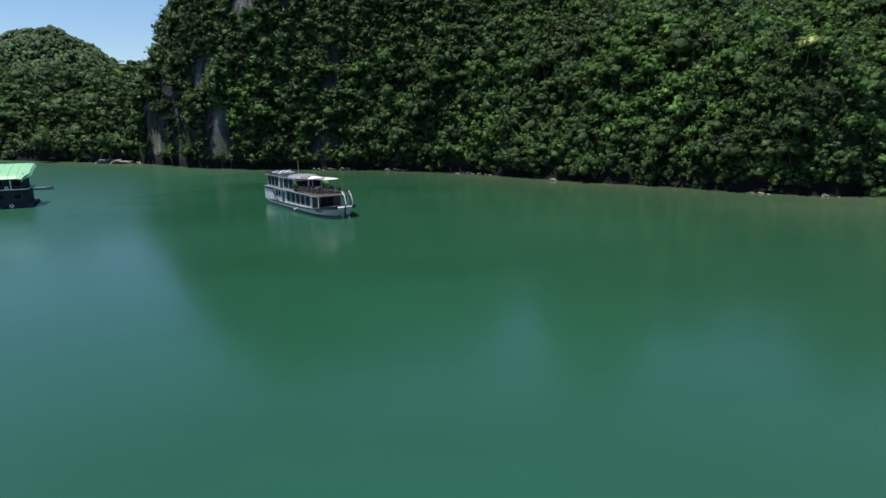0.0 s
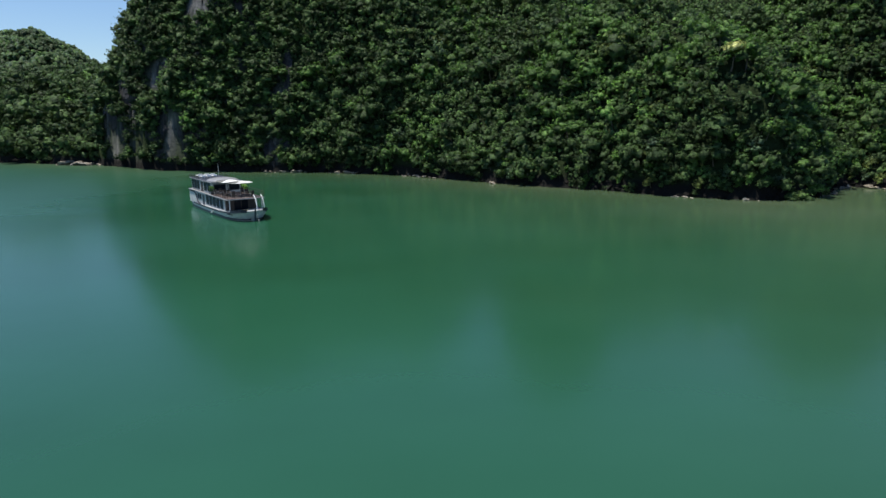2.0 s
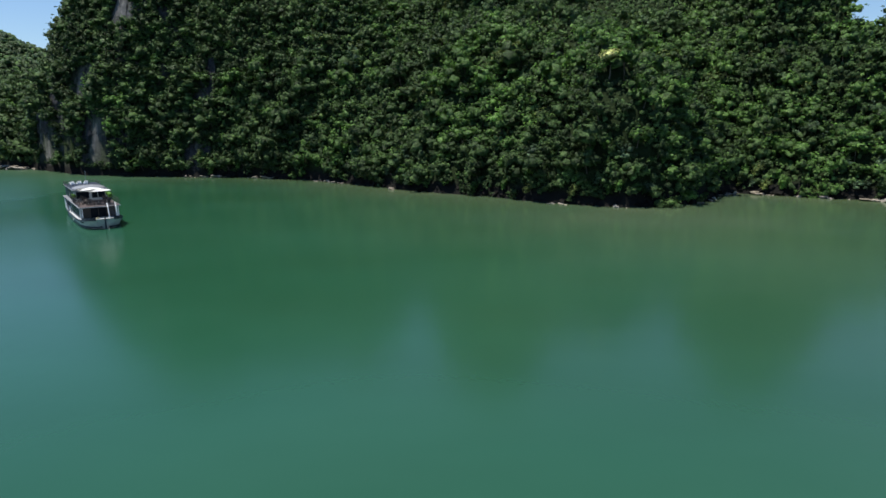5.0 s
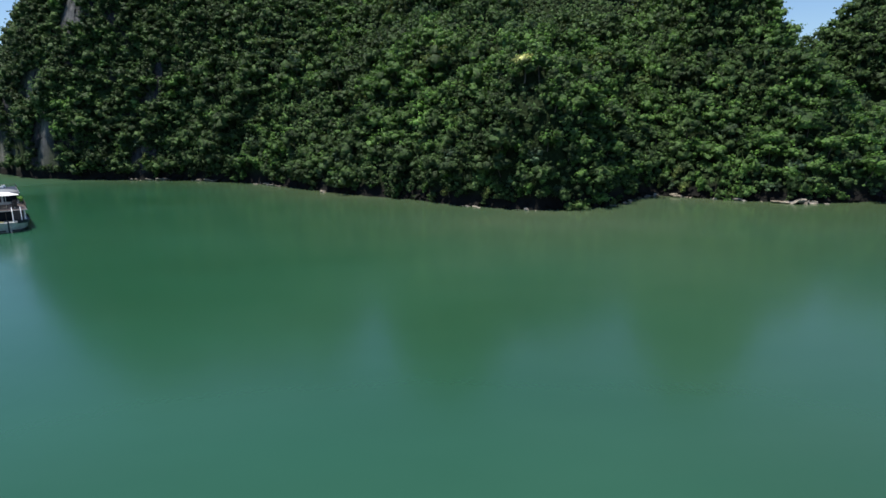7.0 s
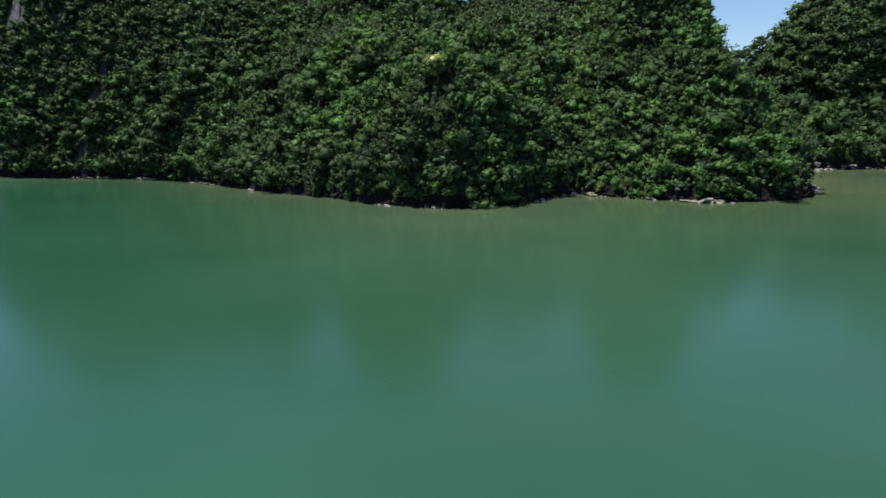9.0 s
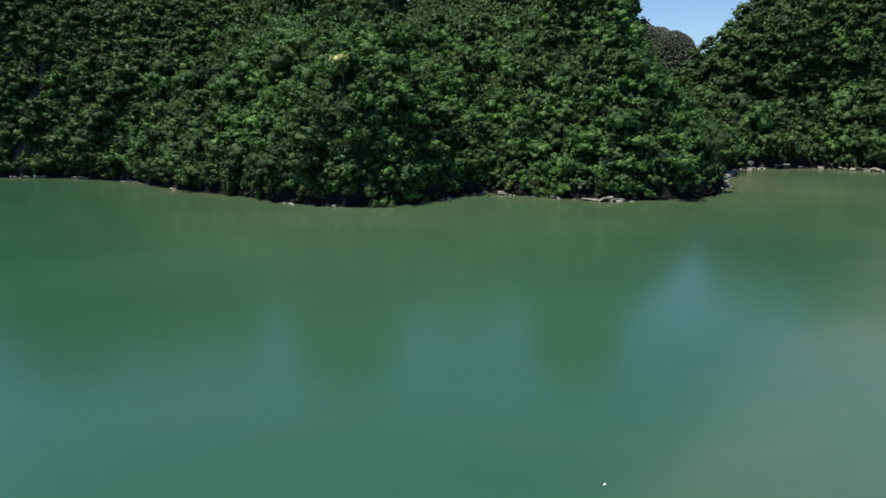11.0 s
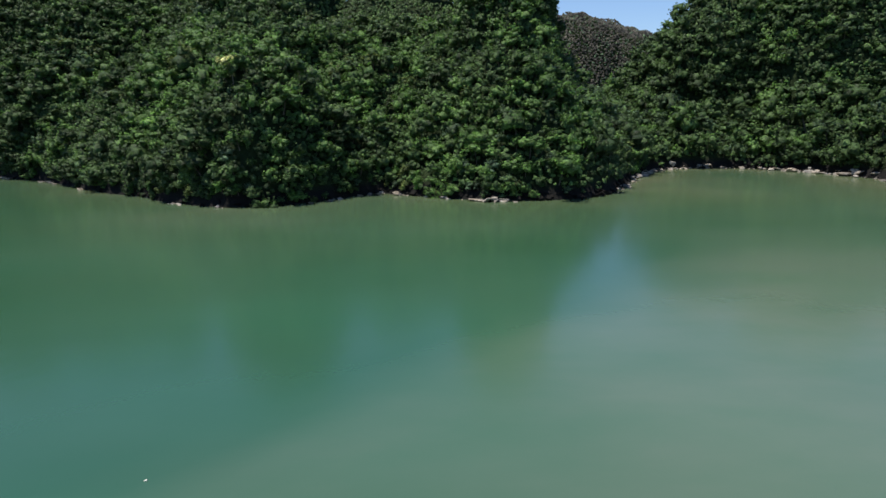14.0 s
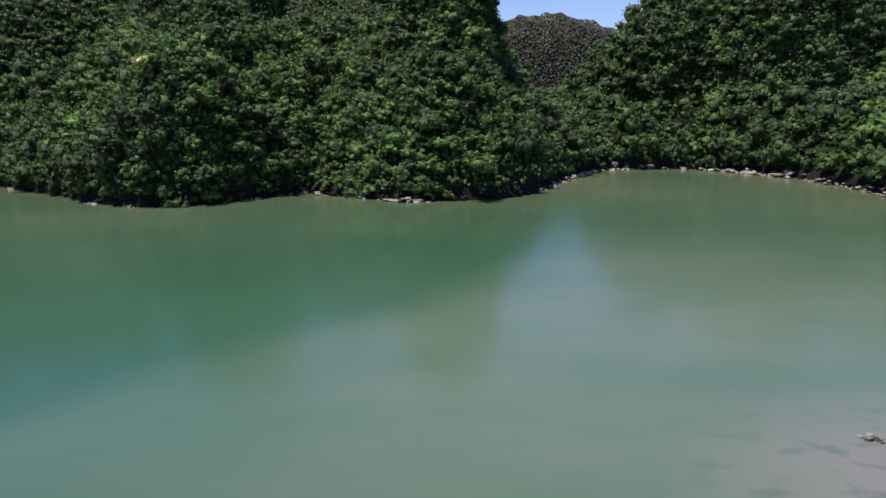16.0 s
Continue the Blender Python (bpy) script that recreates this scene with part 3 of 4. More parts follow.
def far_cover(x0, x1, y0, y1, gap, size, kinds, label, ok):
    """Small crowns of three tufts each, for hills too far off to tell a tree's boughs apart."""
    p = scatter(x0, x1, y0, y1, gap, rng, lambda x, y, z, d: ok(x, y, z))
    p = np.repeat(p, 3, axis=0) + rng.normal(scale=0.3 * gap, size=(3 * len(p), 3)) * (1, 1, 0.4)
    p[:, 2] = ground(p[:, 0], p[:, 1]) + rng.uniform(0.2, 2.2, len(p)) * size * 0.6
    co, quads = domes(rng, p, np.array((0, -0.2, 0.8)) + rng.normal(scale=0.25, size=p.shape), rng.uniform(0.6, 1.25, len(p)) * size)
    ob = raw_mesh("forest", co, quads, LEAVES, np.repeat(rng.choice(kinds, len(p)), 5), None, True)
    return tagged(ob, label, "forest", kind="stuff")


undergrowth(-86, 160, 111, 212, 90000, 0.6, "dark green undergrowth and creepers between the trees", lambda x, y, z: z < screen_top(x, y))
undergrowth(146, 262, 150, 235, 34000, 0.7, "green undergrowth on the slope behind the cove", lambda x, y, z: z < 55)
undergrowth(-250, -84, 200, 290, 16000, 1.1, "green undergrowth on the low western hills", lambda x, y, z: x > -0.75 * y - 30)
far_cover(130, 320, 425, 512, 1.7, 0.8, [6, 6, 6, 3, 6, 6, 6], "brownish dry scrub on a distant limestone hill", lambda x, y, z: z > 5)
far_cover(-420, -100, 288, 470, 2.6, 1.35, [0, 0, 0, 1, 3], "green forest on the farthest western hills", lambda x, y, z: x > -0.8 * y - 30)


# ---- the great cliff: fluted limestone face with bushes on its ledges ----
def cliff_front(x, z):
    """How far south the hillside reaches at this height."""
    lo, hi = np.full(x.shape, 176.0), np.full(x.shape, 236.0)
    for _ in range(18):
        mid = (lo + hi) / 2
        up = ground(x, mid) >= z
        hi, lo = np.where(up, mid, hi), np.where(up, lo, mid)
    return hi


cu = np.arange(-87, -23.9, 0.5)
cz = np.arange(-1, 50.1, 0.5)
ux, uz = np.meshgrid(cu, cz, indexing="ij")
uy = cliff_front(ux, np.maximum(uz, 0.6))
flute = 1.3 * np.abs(soft_noise(ux, uz * 0.25, 2.6, 61)) + 0.9 * np.abs(soft_noise(ux, uz * 0.4, 1.2, 62)) + 0.5 * soft_noise(ux, uz, 4.0, 63)
ledge = 0.7 * np.round(2.0 * soft_noise(ux * 0.5, uz, 3.0, 64)) / 2.0
uy = uy - 0.35 + flute - ledge * 0.6 + 2.0 * np.clip((0.8 - uz) / 2.0, 0, 1) - 0.35 * bare_rock(ux, uy, uz)
nx, nz = ux.shape
qa = (np.arange(nx - 1)[:, None] * nz + np.arange(nz - 1)[None, :]).ravel()
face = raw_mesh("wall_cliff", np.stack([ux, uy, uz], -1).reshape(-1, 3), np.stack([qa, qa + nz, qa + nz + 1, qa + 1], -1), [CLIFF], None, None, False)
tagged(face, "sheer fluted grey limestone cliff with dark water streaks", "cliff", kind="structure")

rng = np.random.RandomState(31)
bushes = []
for _ in range(6000):
    x, z = rng.uniform(-87, -25), rng.uniform(1.5, 50)
    bushes.append((x, z))
bushes = np.array(bushes)
by = cliff_front(bushes[:, 0], bushes[:, 1])
steepness = (cliff_front(bushes[:, 0], bushes[:, 1] + 3) - by) / 3
fit_spot = (steepness < 0.75) & (bare_rock(bushes[:, 0], by, bushes[:, 1]) < 0.35)
cliff_feet, taken = [], []
for (x, z), y, ok in zip(bushes, by, fit_spot):
    if ok and all((x - a) ** 2 + (z - b) ** 2 > 1.9 for a, b in taken):
        taken.append((x, z))
        cliff_feet.append((x, y - 0.2, z))
woods("forest", np.array(cliff_feet), COVE_CROWNS, 1.6, "bushes and small trees rooted on the limestone cliff", rng)


# ---- trees that hang over the tide line ----
def limb_mesh(bm, rng, height, spread):
    """A crooked tapered trunk that forks into limbs."""
    p, r = Vector((0, 0, -0.5)), 0.16
    lean = Vector((rng.uniform(-0.1, 0.1), -0.22, 1)).normalized()
    for i in range(3):
        q = p + lean * height * 0.3 + Vector((rng.uniform(-0.12, 0.12), rng.uniform(-0.12, 0.12), 0))
        rod(bm, p, q, r, r * 0.78, 6)
        p, r = q, r * 0.78
    for i in range(5):
        a = rng.uniform(0, 6.28)
        q = p + Vector((math.cos(a) * spread, math.sin(a) * spread, rng.uniform(0.1, 0.7)))
        rod(bm, p - lean * rng.uniform(0, height * 0.3), q, r * 0.6, r * 0.2, 5)
    return bm


def shore_tree(kind, rng, label):
    """A broad overhanging tree about 4.6 m high with its crown of leaf sprays."""
    tree = tagged(new("tree"), label, "tree", "trees along the tide line")
    part("trunk", limb_mesh(bmesh.new(), rng, 3.0, 1.1), BARK, tree)
    clouds = [placed(crown_cloud(rng, 46, 90, 0.09), (rng.uniform(-0.3, 0.3), -1.0, 2.0), 2.0, 0.95, rng.uniform(0, 6.28), (0, -0.12)),
              placed(crown_cloud(rng, 18, 40, 0.13), (rng.uniform(-0.8, 0.8), -1.35, 0.55), 1.2, 0.9, rng.uniform(0, 6.28), (0, 0))]
    crown = leafy("crown", joined(clouds), [LEAVES[kind]])
    crown.parent = tree
    return tree


rng = np.random.RandomState(23)
KINDS = [(0, "dark green broadleaf tree leaning over the tide line"), (1, "green broadleaf tree leaning over the tide line"),
         (1, "bushy green tree with hanging boughs above the water"), (2, "fresh green leafy tree at the water's edge"),
         (3, "grey-green small-leaved tree on the rocky shore"), (0, "dense dark tree rooted in shore limestone"),
         (4, "olive green tree clinging to the shore rock"), (2, "bright green creeper-covered tree by the water")]
models = [shore_tree(k, rng, label) for k, label in KINDS]
line = np.array(SHORE, float)
step = np.concatenate([[0], np.cumsum(np.hypot(*np.diff(line, axis=0).T))])


def along(u):
    """Place on the tide line u metres along it, and the way inland there."""
    x, y = np.interp(u, step, line[:, 0]), np.interp(u, step, line[:, 1])
    x2, y2 = np.interp(u + 2, step, line[:, 0]), np.interp(u + 2, step, line[:, 1])
    t = Vector((x2 - x, y2 - y, 0)).normalized()
    return x, y, Vector((-t.y, t.x, 0))


def u_of(x):
    return float(np.interp(x, line[:-6, 0], step[:-6]))


shrubs = []
for u in np.arange(u_of(-190), step[40], 1.3):
    if soft_noise(np.array([u]), np.array([0.0]), 5.0, 71)[0] > -0.3:
        x, y, into = along(u + rng.uniform(-0.5, 0.5))
        if (137 < x < 154 and y < 160) or -87 < x < -46:
            continue
        far_in = rng.uniform(0.4, 1.5) if x < 150 else rng.uniform(1.6, 2.8)
        px, py = x + into.x * far_in, y + into.y * far_in
        shrubs.append((px, py, float(ground(np.array([px]), np.array([py]))[0]) - 0.9))
woods("forest", np.array(shrubs), COVE_CROWNS, 1.4, "low shrubs along the foot of the slope", rng)

used = set()
u, end = u_of(-40), u_of(172)
while u < end:
    x, y, into = along(u)
    for row in (0, 1):
        if rng.uniform() < 0.12 or (row == 0 and 134 < x < 156) or (row == 1 and 140 < x < 154):
            continue
        dist = rng.uniform(0.4, 1.2) + row * 2.2
        px, py = x + into.x * dist + rng.uniform(-0.8, 0.8), y + into.y * dist
        pz = float(ground(np.array([px]), np.array([py]))[0])
        k = rng.randint(len(models))
        size = rng.uniform(0.62, 1.12) * (1.0 if row else 0.85)
        yaw = math.degrees(math.atan2(-into.x, into.y)) + rng.uniform(-35, 35)
        m = pose(px, py, pz - 0.1, 0, 0, yaw) @ Matrix.Diagonal((size, size, size * rng.uniform(0.85, 1.2), 1))
        if k in used:
            copy_thing(models[k], m)
        else:
            models[k].matrix_basis = m
            used.add(k)
    u += rng.uniform(1.5, 2.6)


# a pale flowering tree on the spur
pale = tagged(new("tree"), "pale yellow flowering tree among the green crowns", "tree")
part("trunk", limb_mesh(bmesh.new(), rng, 3.0, 1.1), BARK, pale)
bloom = leafy("crown", placed(crown_cloud(rng, 46, 110, 0.09), (0, -1.0, 3.5), 2.6, 0.75, 1.0, (0, 0)), [LEAVES[5]])
bloom.parent = pale
pale.matrix_basis = pose(68.7, 124.4, 22.7)


# ---- rocks ----
def rock_mesh(bm, rng, size=1.0):
    bmesh.ops.create_icosphere(bm, subdivisions=2, radius=size)
    cuts = [(Vector(rng.normal(size=3)).normalized(), rng.uniform(0.25, 0.65) * size) for _ in range(9)]
    for v in bm.verts:
        for n, d in cuts:
            k = v.co.dot(n) - d
            if k > 0:
                v.co -= n * k
        v.co += Vector(rng.normal(scale=0.05 * size, size=3))
    return bm


def rock_mesh_data(name, rng, mat):
    bm = rock_mesh(bmesh.new(), rng)
    me = bpy.data.meshes.new(name)
    bm.to_mesh(me)
    bm.free()
    me.materials.append(mat)
    return me


ROCKS = [rock_mesh_data("rock", rng, ROCK) for _ in range(7)]
# broken tide-dark rock all along the slope's foot, overhang shade put into its colour
foot = []
for u in np.arange(step[3], step[41], 0.75):
    x, y, into = along(u + rng.uniform(-0.4, 0.4))
    out, sz = rng.uniform(-0.35, 1.2), rng.uniform(0.35, 1.0)
    co, quads = domes(rng, np.array([(x + into.x * out, y + into.y * out, 0.25 + max(0.0, out) * 0.8)]), np.array([(-into.x * 0.6, -into.y * 0.6, 0.7)]), np.array([sz]))
    foot.append((co, quads))
foot_ob = raw_mesh("shore_rubble", *joined(foot), [DARKROCK], None, None, False)
tagged(foot_ob, "broken tide-dark rock along the foot of the slope, with overhang shade in its colour", "rubble", kind="stuff")
# stretches of pale rock along the tide line: from x, to x, how many, size
for x0, x1, n, big in [(-104, -86, 16, 2.2), (-32, -4, 22, 0.95), (5, 16, 12, 0.8), (24, 31, 6, 0.9), (57, 61, 7, 0.75), (67, 71, 4, 0.6),
                       (82, 88, 8, 0.7), (91, 106, 22, 0.8), (108, 113, 6, 0.7), (115, 122, 11, 1.15), (144, 151, 14, 0.8)]:
    for _ in range(n):
        x, y, into = along(rng.uniform(u_of(x0), u_of(x1)))
        out = rng.uniform(-1.7, -0.1) - (1.4 if big > 2 else 0.0)
        s = 1.05 * big * rng.choice([0.3, 0.5, 0.8, 1.0], p=[0.3, 0.3, 0.25, 0.15])
        ob = new("rock", ROCKS[rng.randint(7)])
        ob.matrix_basis = pose(x + into.x * out, y + into.y * out, 0.2 * s, rng.uniform(-12, 12), rng.uniform(-12, 12), rng.uniform(0, 360)) @ Matrix.Diagonal((s * rng.uniform(1.2, 1.9), s, s * rng.uniform(0.35, 0.7), 1))
        tagged(ob, "pale weathered limestone rock at the tide line", "rock", "rocks along the tide line")
heaps = [177, 184, 196, 205, 211]
for u in np.arange(step[29] + 2, step[40], 0.7):
    x, y, into = along(u + rng.uniform(-0.5, 0.5))
    heap = min(abs(x - h) for h in heaps) < 2.6
    if rng.uniform() < (0.1 if heap else 0.3):
        continue
    out = rng.uniform(-1.9, 0.9 if heap else -0.1)
    s = rng.choice([0.4, 0.65, 0.95, 1.4], p=[0.25, 0.35, 0.28, 0.12]) * (1.1 if heap else 0.85) * (0.66 if y < 150 else 0.9)
    ob = new("rock", ROCKS[rng.randint(7)])
    ob.matrix_basis = pose(x + into.x * out, y + into.y * out, 0.22 * s + max(0.0, out + 0.6) * 0.7, rng.uniform(-14, 14), rng.uniform(-14, 14), rng.uniform(0, 360)) @ Matrix.Diagonal((s * rng.uniform(1.2, 2.3), s, s * rng.uniform(0.35, 0.7), 1))
    tagged(ob, "sunlit pale boulder at the head of the cove", "rock", "boulders round the cove")

# ---- shallows in front of the cove: a reef head, drowned stones and drifting foam ----
REEFS = [rock_mesh_data("reef", rng, REEF) for _ in range(4)]
for dx, dy, s, h in [(0, 0, 0.30, 0.26), (0.32, -0.2, 0.26, 0.24), (0.18, 0.2, 0.22, 0.2), (0.5, -0.42, 0.18, 0.16), (-0.22, 0.16, 0.16, 0.14)]:
    ob = new("reef_rock", REEFS[rng.randint(4)])
    ob.matrix_basis = pose(144.0 + dx, 25.0 + dy, 0.06, 0, 0, rng.uniform(0, 360)) @ Matrix.Diagonal((s * 1.5, s, h, 1))
    tagged(ob, "barnacled grey reef rock just clear of the water", "rock", "reef rocks")


# ---- the tour boat ----
STATIONS = [(-11.7, 2.45, 2.25, 0.95), (-9.0, 2.75, 2.6, 0.9), (-3.0, 2.9, 2.75, 0.92), (4.0, 2.95, 2.7, 1.0), (7.0, 2.92, 2.5, 1.12),
            (9.0, 2.75, 2.05, 1.28), (10.4, 2.4, 1.4, 1.42), (11.3, 1.85, 0.75, 1.52), (11.75, 1.2, 0.2, 1.56)]


def hull_half(x, i):
    return float(np.interp(x, [q[0] for q in STATIONS], [q[i] for q in STATIONS]))


def hull_mesh(bm):
    rings = []
    for x, top, low, z in STATIONS:
        prof = [(-top, z), (-(top * 0.55 + low * 0.45), z * 0.45), (-low, 0.0), (-low * 0.7, -0.6), (low * 0.7, -0.6), (low, 0.0), ((top * 0.55 + low * 0.45), z * 0.45), (top, z)]
        shrink = 0.0 if x < 10 else (x - 10) * 0.55
        rings.append([bm.verts.new((x - shrink * max(0.0, (0.9 * z - h)) / z, y, h)) for y, h in prof])
    for a, b in zip(rings, rings[1:]):
        for i in range(7):
            bm.faces.new((a[i], a[i + 1], b[i + 1], b[i]))
        bm.faces.new((a[7], a[0], b[0], b[7]))
    bm.faces.new(rings[0])
    bm.faces.new(rings[-1][::-1])
    bmesh.ops.recalc_face_normals(bm, faces=bm.faces[:])
    return bm


def strake(bm, z_share, wide, tall, x0=-11.7, x1=11.75, side=None):
    """A rubbing band that follows the hull."""
    xs_ = [q[0] for q in STATIONS if x0 <= q[0] <= x1]
    for sgn in (-1, 1):
        if side and sgn != side:
            continue
        rows = []
        for x in xs_:
            top, low, z = hull_half(x, 1), hull_half(x, 2), hull_half(x, 3)
            y = low + (top - low) * min(1.0, z_share * 1.05)
            h = z * z_share
            shrink = 0.0 if x < 10 else (x - 10) * 0.55 * max(0.0, 0.9 - z_share)
            rows.append([bm.verts.new((x - shrink + (wide if x > 11.5 else 0), sgn * (y + o), h + dz)) for o, dz in ((0.0, -tall / 2), (wide, -tall / 2), (wide, tall / 2), (0.0, tall / 2))])
        for a, b in zip(rows, rows[1:]):
            for i in range(4):
                bm.faces.new((a[i], a[(i + 1) % 4], b[(i + 1) % 4], b[i]))
        bm.faces.new(rows[0])
        bm.faces.new(rows[-1])
    bmesh.ops.recalc_face_normals(bm, faces=bm.faces[:])
    return bm


def window_on(boat, x, y, z, w, h, facing):
    """A framed pane; facing: 'side' walls run along x, 'front' walls along y."""
    bm = bmesh.new()
    t = 0.12
    for du, dv, su, sv in ((0, h / 2, w + t, t), (0, -h / 2, w + t, t), (-w / 2, 0, t, h - t), (w / 2, 0, t, h - t)):
        if facing == "side":
            box(bm, x + du, y, z + dv, su, 0.08, sv)
        else:
            box(bm, x, y + du, z + dv, 0.08, su, sv)
    frame_part = part("window", bm, NAVY, boat, "dark-framed cabin window")
    if facing == "side":
        part("pane", bm_of(box, x, y, z, w - t, 0.05, h - t), GLASS, frame_part, "tinted glass pane")
    else:
        part("pane", bm_of(box, x, y, z, 0.05, w - t, h - t), GLASS, frame_part, "tinted glass pane")


def railing(boat, pts, height, gap):
    for a, b in zip(pts, pts[1:]):
        a, b = Vector(a), Vector(b)
        n = max(1, round((b - a).length / gap))
        for i in range(n):
            p = a.lerp(b, i / n)
            part("rail_post", bm_of(rod, p, p + Vector((0, 0, height)), 0.028, None, 5), DARKWOOD, boat)
        for k in (1.0, 0.55):
            part("handrail", bm_of(rod, a + Vector((0, 0, height * k)), b + Vector((0, 0, height * k)), 0.03, None, 5), DARKWOOD, boat)


def tour_boat():
    boat = tagged(new("tour_boat"), "white two-deck wooden tour boat at anchor with dark windows", "boat")
    part("hull", hull_mesh(bmesh.new()), WHITE, boat, "white painted hull with weathered streaks")
    part("gunwale_band", strake(bmesh.new(), 0.95, 0.10, 0.24, -9.0), NAVY, boat, "dark blue rubbing band")
    part("waterline_band", strake(bmesh.new(), 0.2, 0.06, 0.36), NAVY, boat, "dark blue rubbing band")
    bm = bmesh.new()
    rows = [[bm.verts.new((x, -t + 0.06, z - 0.12)), bm.verts.new((x, t - 0.06, z - 0.12))] for x, t, _, z in STATIONS]
    for a, b in zip(rows, rows[1:]):
        bm.faces.new((a[0], b[0], b[1], a[1]))
    bmesh.ops.solidify(bm, geom=bm.faces[:], thickness=0.05)
    part("main_deck", bm, WOOD, boat, "brown timber deck")
    # bulwark wall round the open bow
    for sgn in (-1, 1):
        for (xa, ta, _, za), (xb, tb, _, zb) in zip(STATIONS[5:], STATIONS[6:]):
            bm = bmesh.new()
            low = [bm.verts.new(c) for c in ((xa, sgn * ta, za - 0.05), (xb, sgn * tb, zb - 0.05), (xb, sgn * tb, zb + 0.28), (xa, sgn * ta, za + 0.28))]
            bm.faces.new(low)
            bmesh.ops.solidify(bm, geom=bm.faces[:], thickness=0.06)
            part("bulwark", bm, NAVY, boat, "dark low bulwark")
    # stem post
    part("stem_post", bm_of(rod, (11.55, 0, -0.2), (11.95, 0, 1.95), 0.13, 0.10, 6), NAVY, boat, "dark stem post")
    # lower saloon with rounded corners, open verandah in front of it
    part("lower_cabin", bm_of(box, -2.6, 0, 1.85, 17.2, 5.1, 2.0, 0.08), WHITE, boat, "white lower saloon")
    part("verandah_back", bm_of(box, 6.05, 0, 1.9, 0.06, 4.7, 1.85), DARKWOOD, boat, "dark saloon front in the verandah shade")
    for y in (-2.45, 2.45):
        part("verandah_post", bm_of(box, 8.2, y, 2.0, 0.14, 0.14, 1.9, 0.02), WHITE, boat)
    for i in range(2):
        part("door", bm_of(box, 6.1, -0.55 + i * 1.1, 1.8, 0.05, 1.0, 1.6, 0.01), GLASS, boat, "dark glazed saloon door")
    for y in (-2.57, 2.57):
        for i, x in enumerate((4.9, 3.15, 1.4, -0.35, -2.1)):
            window_on(boat, x, y, 2.0, 1.26, 1.42, "side")
        part("side_door", bm_of(box, -4.2, y, 1.75, 0.95, 0.07, 1.75, 0.01), NAVY, boat, "dark side door")
        for x in (-5.7, -6.8):
            window_on(boat, x, y, 2.15, 0.6, 0.8, "side")
        # the aft quarter is plated up to the upper deck; a dark stripe sweeps down from there to the gunwale
        side = math.copysign(2.72, y)
        part("quarter_panel", bm_of(box, -9.75, math.copysign(2.6, y), 1.75, 3.9, 0.16, 1.9, 0.03), WHITE, boat, "white plated aft quarter")
        bm = bmesh.new()
        sweep = [(-11.6, 2.72), (-8.6, 2.66), (-7.9, 2.45), (-7.4, 1.7), (-6.8, 1.15), (-5.8, 0.92)]
        for (xa, za), (xb, zb) in zip(sweep, sweep[1:]):
            rod(bm, (xa, side, za), (xb, side, zb), 0.1, None, 6)
        part("trim_stripe", bm, NAVY, boat, "dark stripe sweeping down to the gunwale")
    # upper deck slab with a dark fascia
    part("upper_deck", bm_of(box, -1.55, 0, 2.95, 20.1, 5.75, 0.12, 0.03), GREYROOF, boat, "grey-edged upper deck")
    part("deck_boards", bm_of(box, 4.2, 0, 3.045, 8.3, 5.4, 0.03), WOOD, boat, "faded brown deck boards")
    # upper saloon
    part("upper_cabin", bm_of(box, -5.6, 0, 3.9, 11.0, 4.7, 1.75, 0.08), WHITE, boat, "white upper saloon")
    for y in (-2.37, 2.37):
        for x in (-10.1, -8.6, -7.1):
            window_on(boat, x, y, 3.95, 1.12, 1.4, "side")
        part("side_door", bm_of(box, -5.2, y, 3.85, 1.2, 0.06, 1.55, 0.01), DARKWOOD, boat, "dark open doorway")
        for x in (-3.3, -1.4):
            window_on(boat, x, y, 3.98, 1.5, 1.35, "side")
    for y in (-1.1, 1.1):
        window_on(boat, -0.08, y, 4.0, 1.8, 1.0, "front")
    roof = part("roof", bm_of(box, -5.7, 0, 4.85, 12.0, 5.1, 0.12, 0.04), GREYROOF, boat, "grey flat roof edge")
    part("roof_cover", bm_of(box, -5.7, 0, 4.935, 11.8, 4.9, 0.03), NAVY, roof, "dark felt roof covering")
    bm = bmesh.new()
    bmesh.ops.create_uvsphere(bm, u_segments=18, v_segments=10, radius=1.0)
    bmesh.ops.delete(bm, geom=[v for v in bm.verts if v.co.z < -0.05], context="VERTS")
    bmesh.ops.transform(bm, matrix=pose(-1.9, 0, 4.9) @ Matrix.Diagonal((2.9, 2.45, 0.5, 1)), verts=bm.verts[:])
    for f in bm.faces:
        f.smooth = True
    part("roof_canopy", bm, GREYROOF, roof, "curved grey metal canopy")
    part("mast", bm_of(rod, (-3.6, 0, 4.9), (-3.6, 0, 7.6), 0.045, 0.025, 7), STEEL, boat, "slender grey mast")
    railing(boat, [(-0.2, -2.75, 3.05), (8.35, -2.75, 3.05), (8.35, 0.3, 3.05)], 0.9, 1.1)
    railing(boat, [(8.35, 1.9, 3.05), (8.35, 2.75, 3.05), (-0.2, 2.75, 3.05)], 0.9, 1.1)
    railing(boat, [(-6.2, -2.5, 4.92), (-11.5, -2.5, 4.92), (-11.5, 2.5, 4.92), (-6.2, 2.5, 4.92)], 0.45, 1.3)
    # boarding ladder from the bow to the upper deck, two pale rails with dark treads
    for y in (0.75, 1.85):
        bm = bmesh.new()
        pts = [(10.7, y, 1.35), (10.62, y, 2.2), (10.3, y, 3.0), (9.6, y, 3.6)]
        for a, b in zip(pts, pts[1:]):
            rod(bm, a, b, 0.07, None, 7)
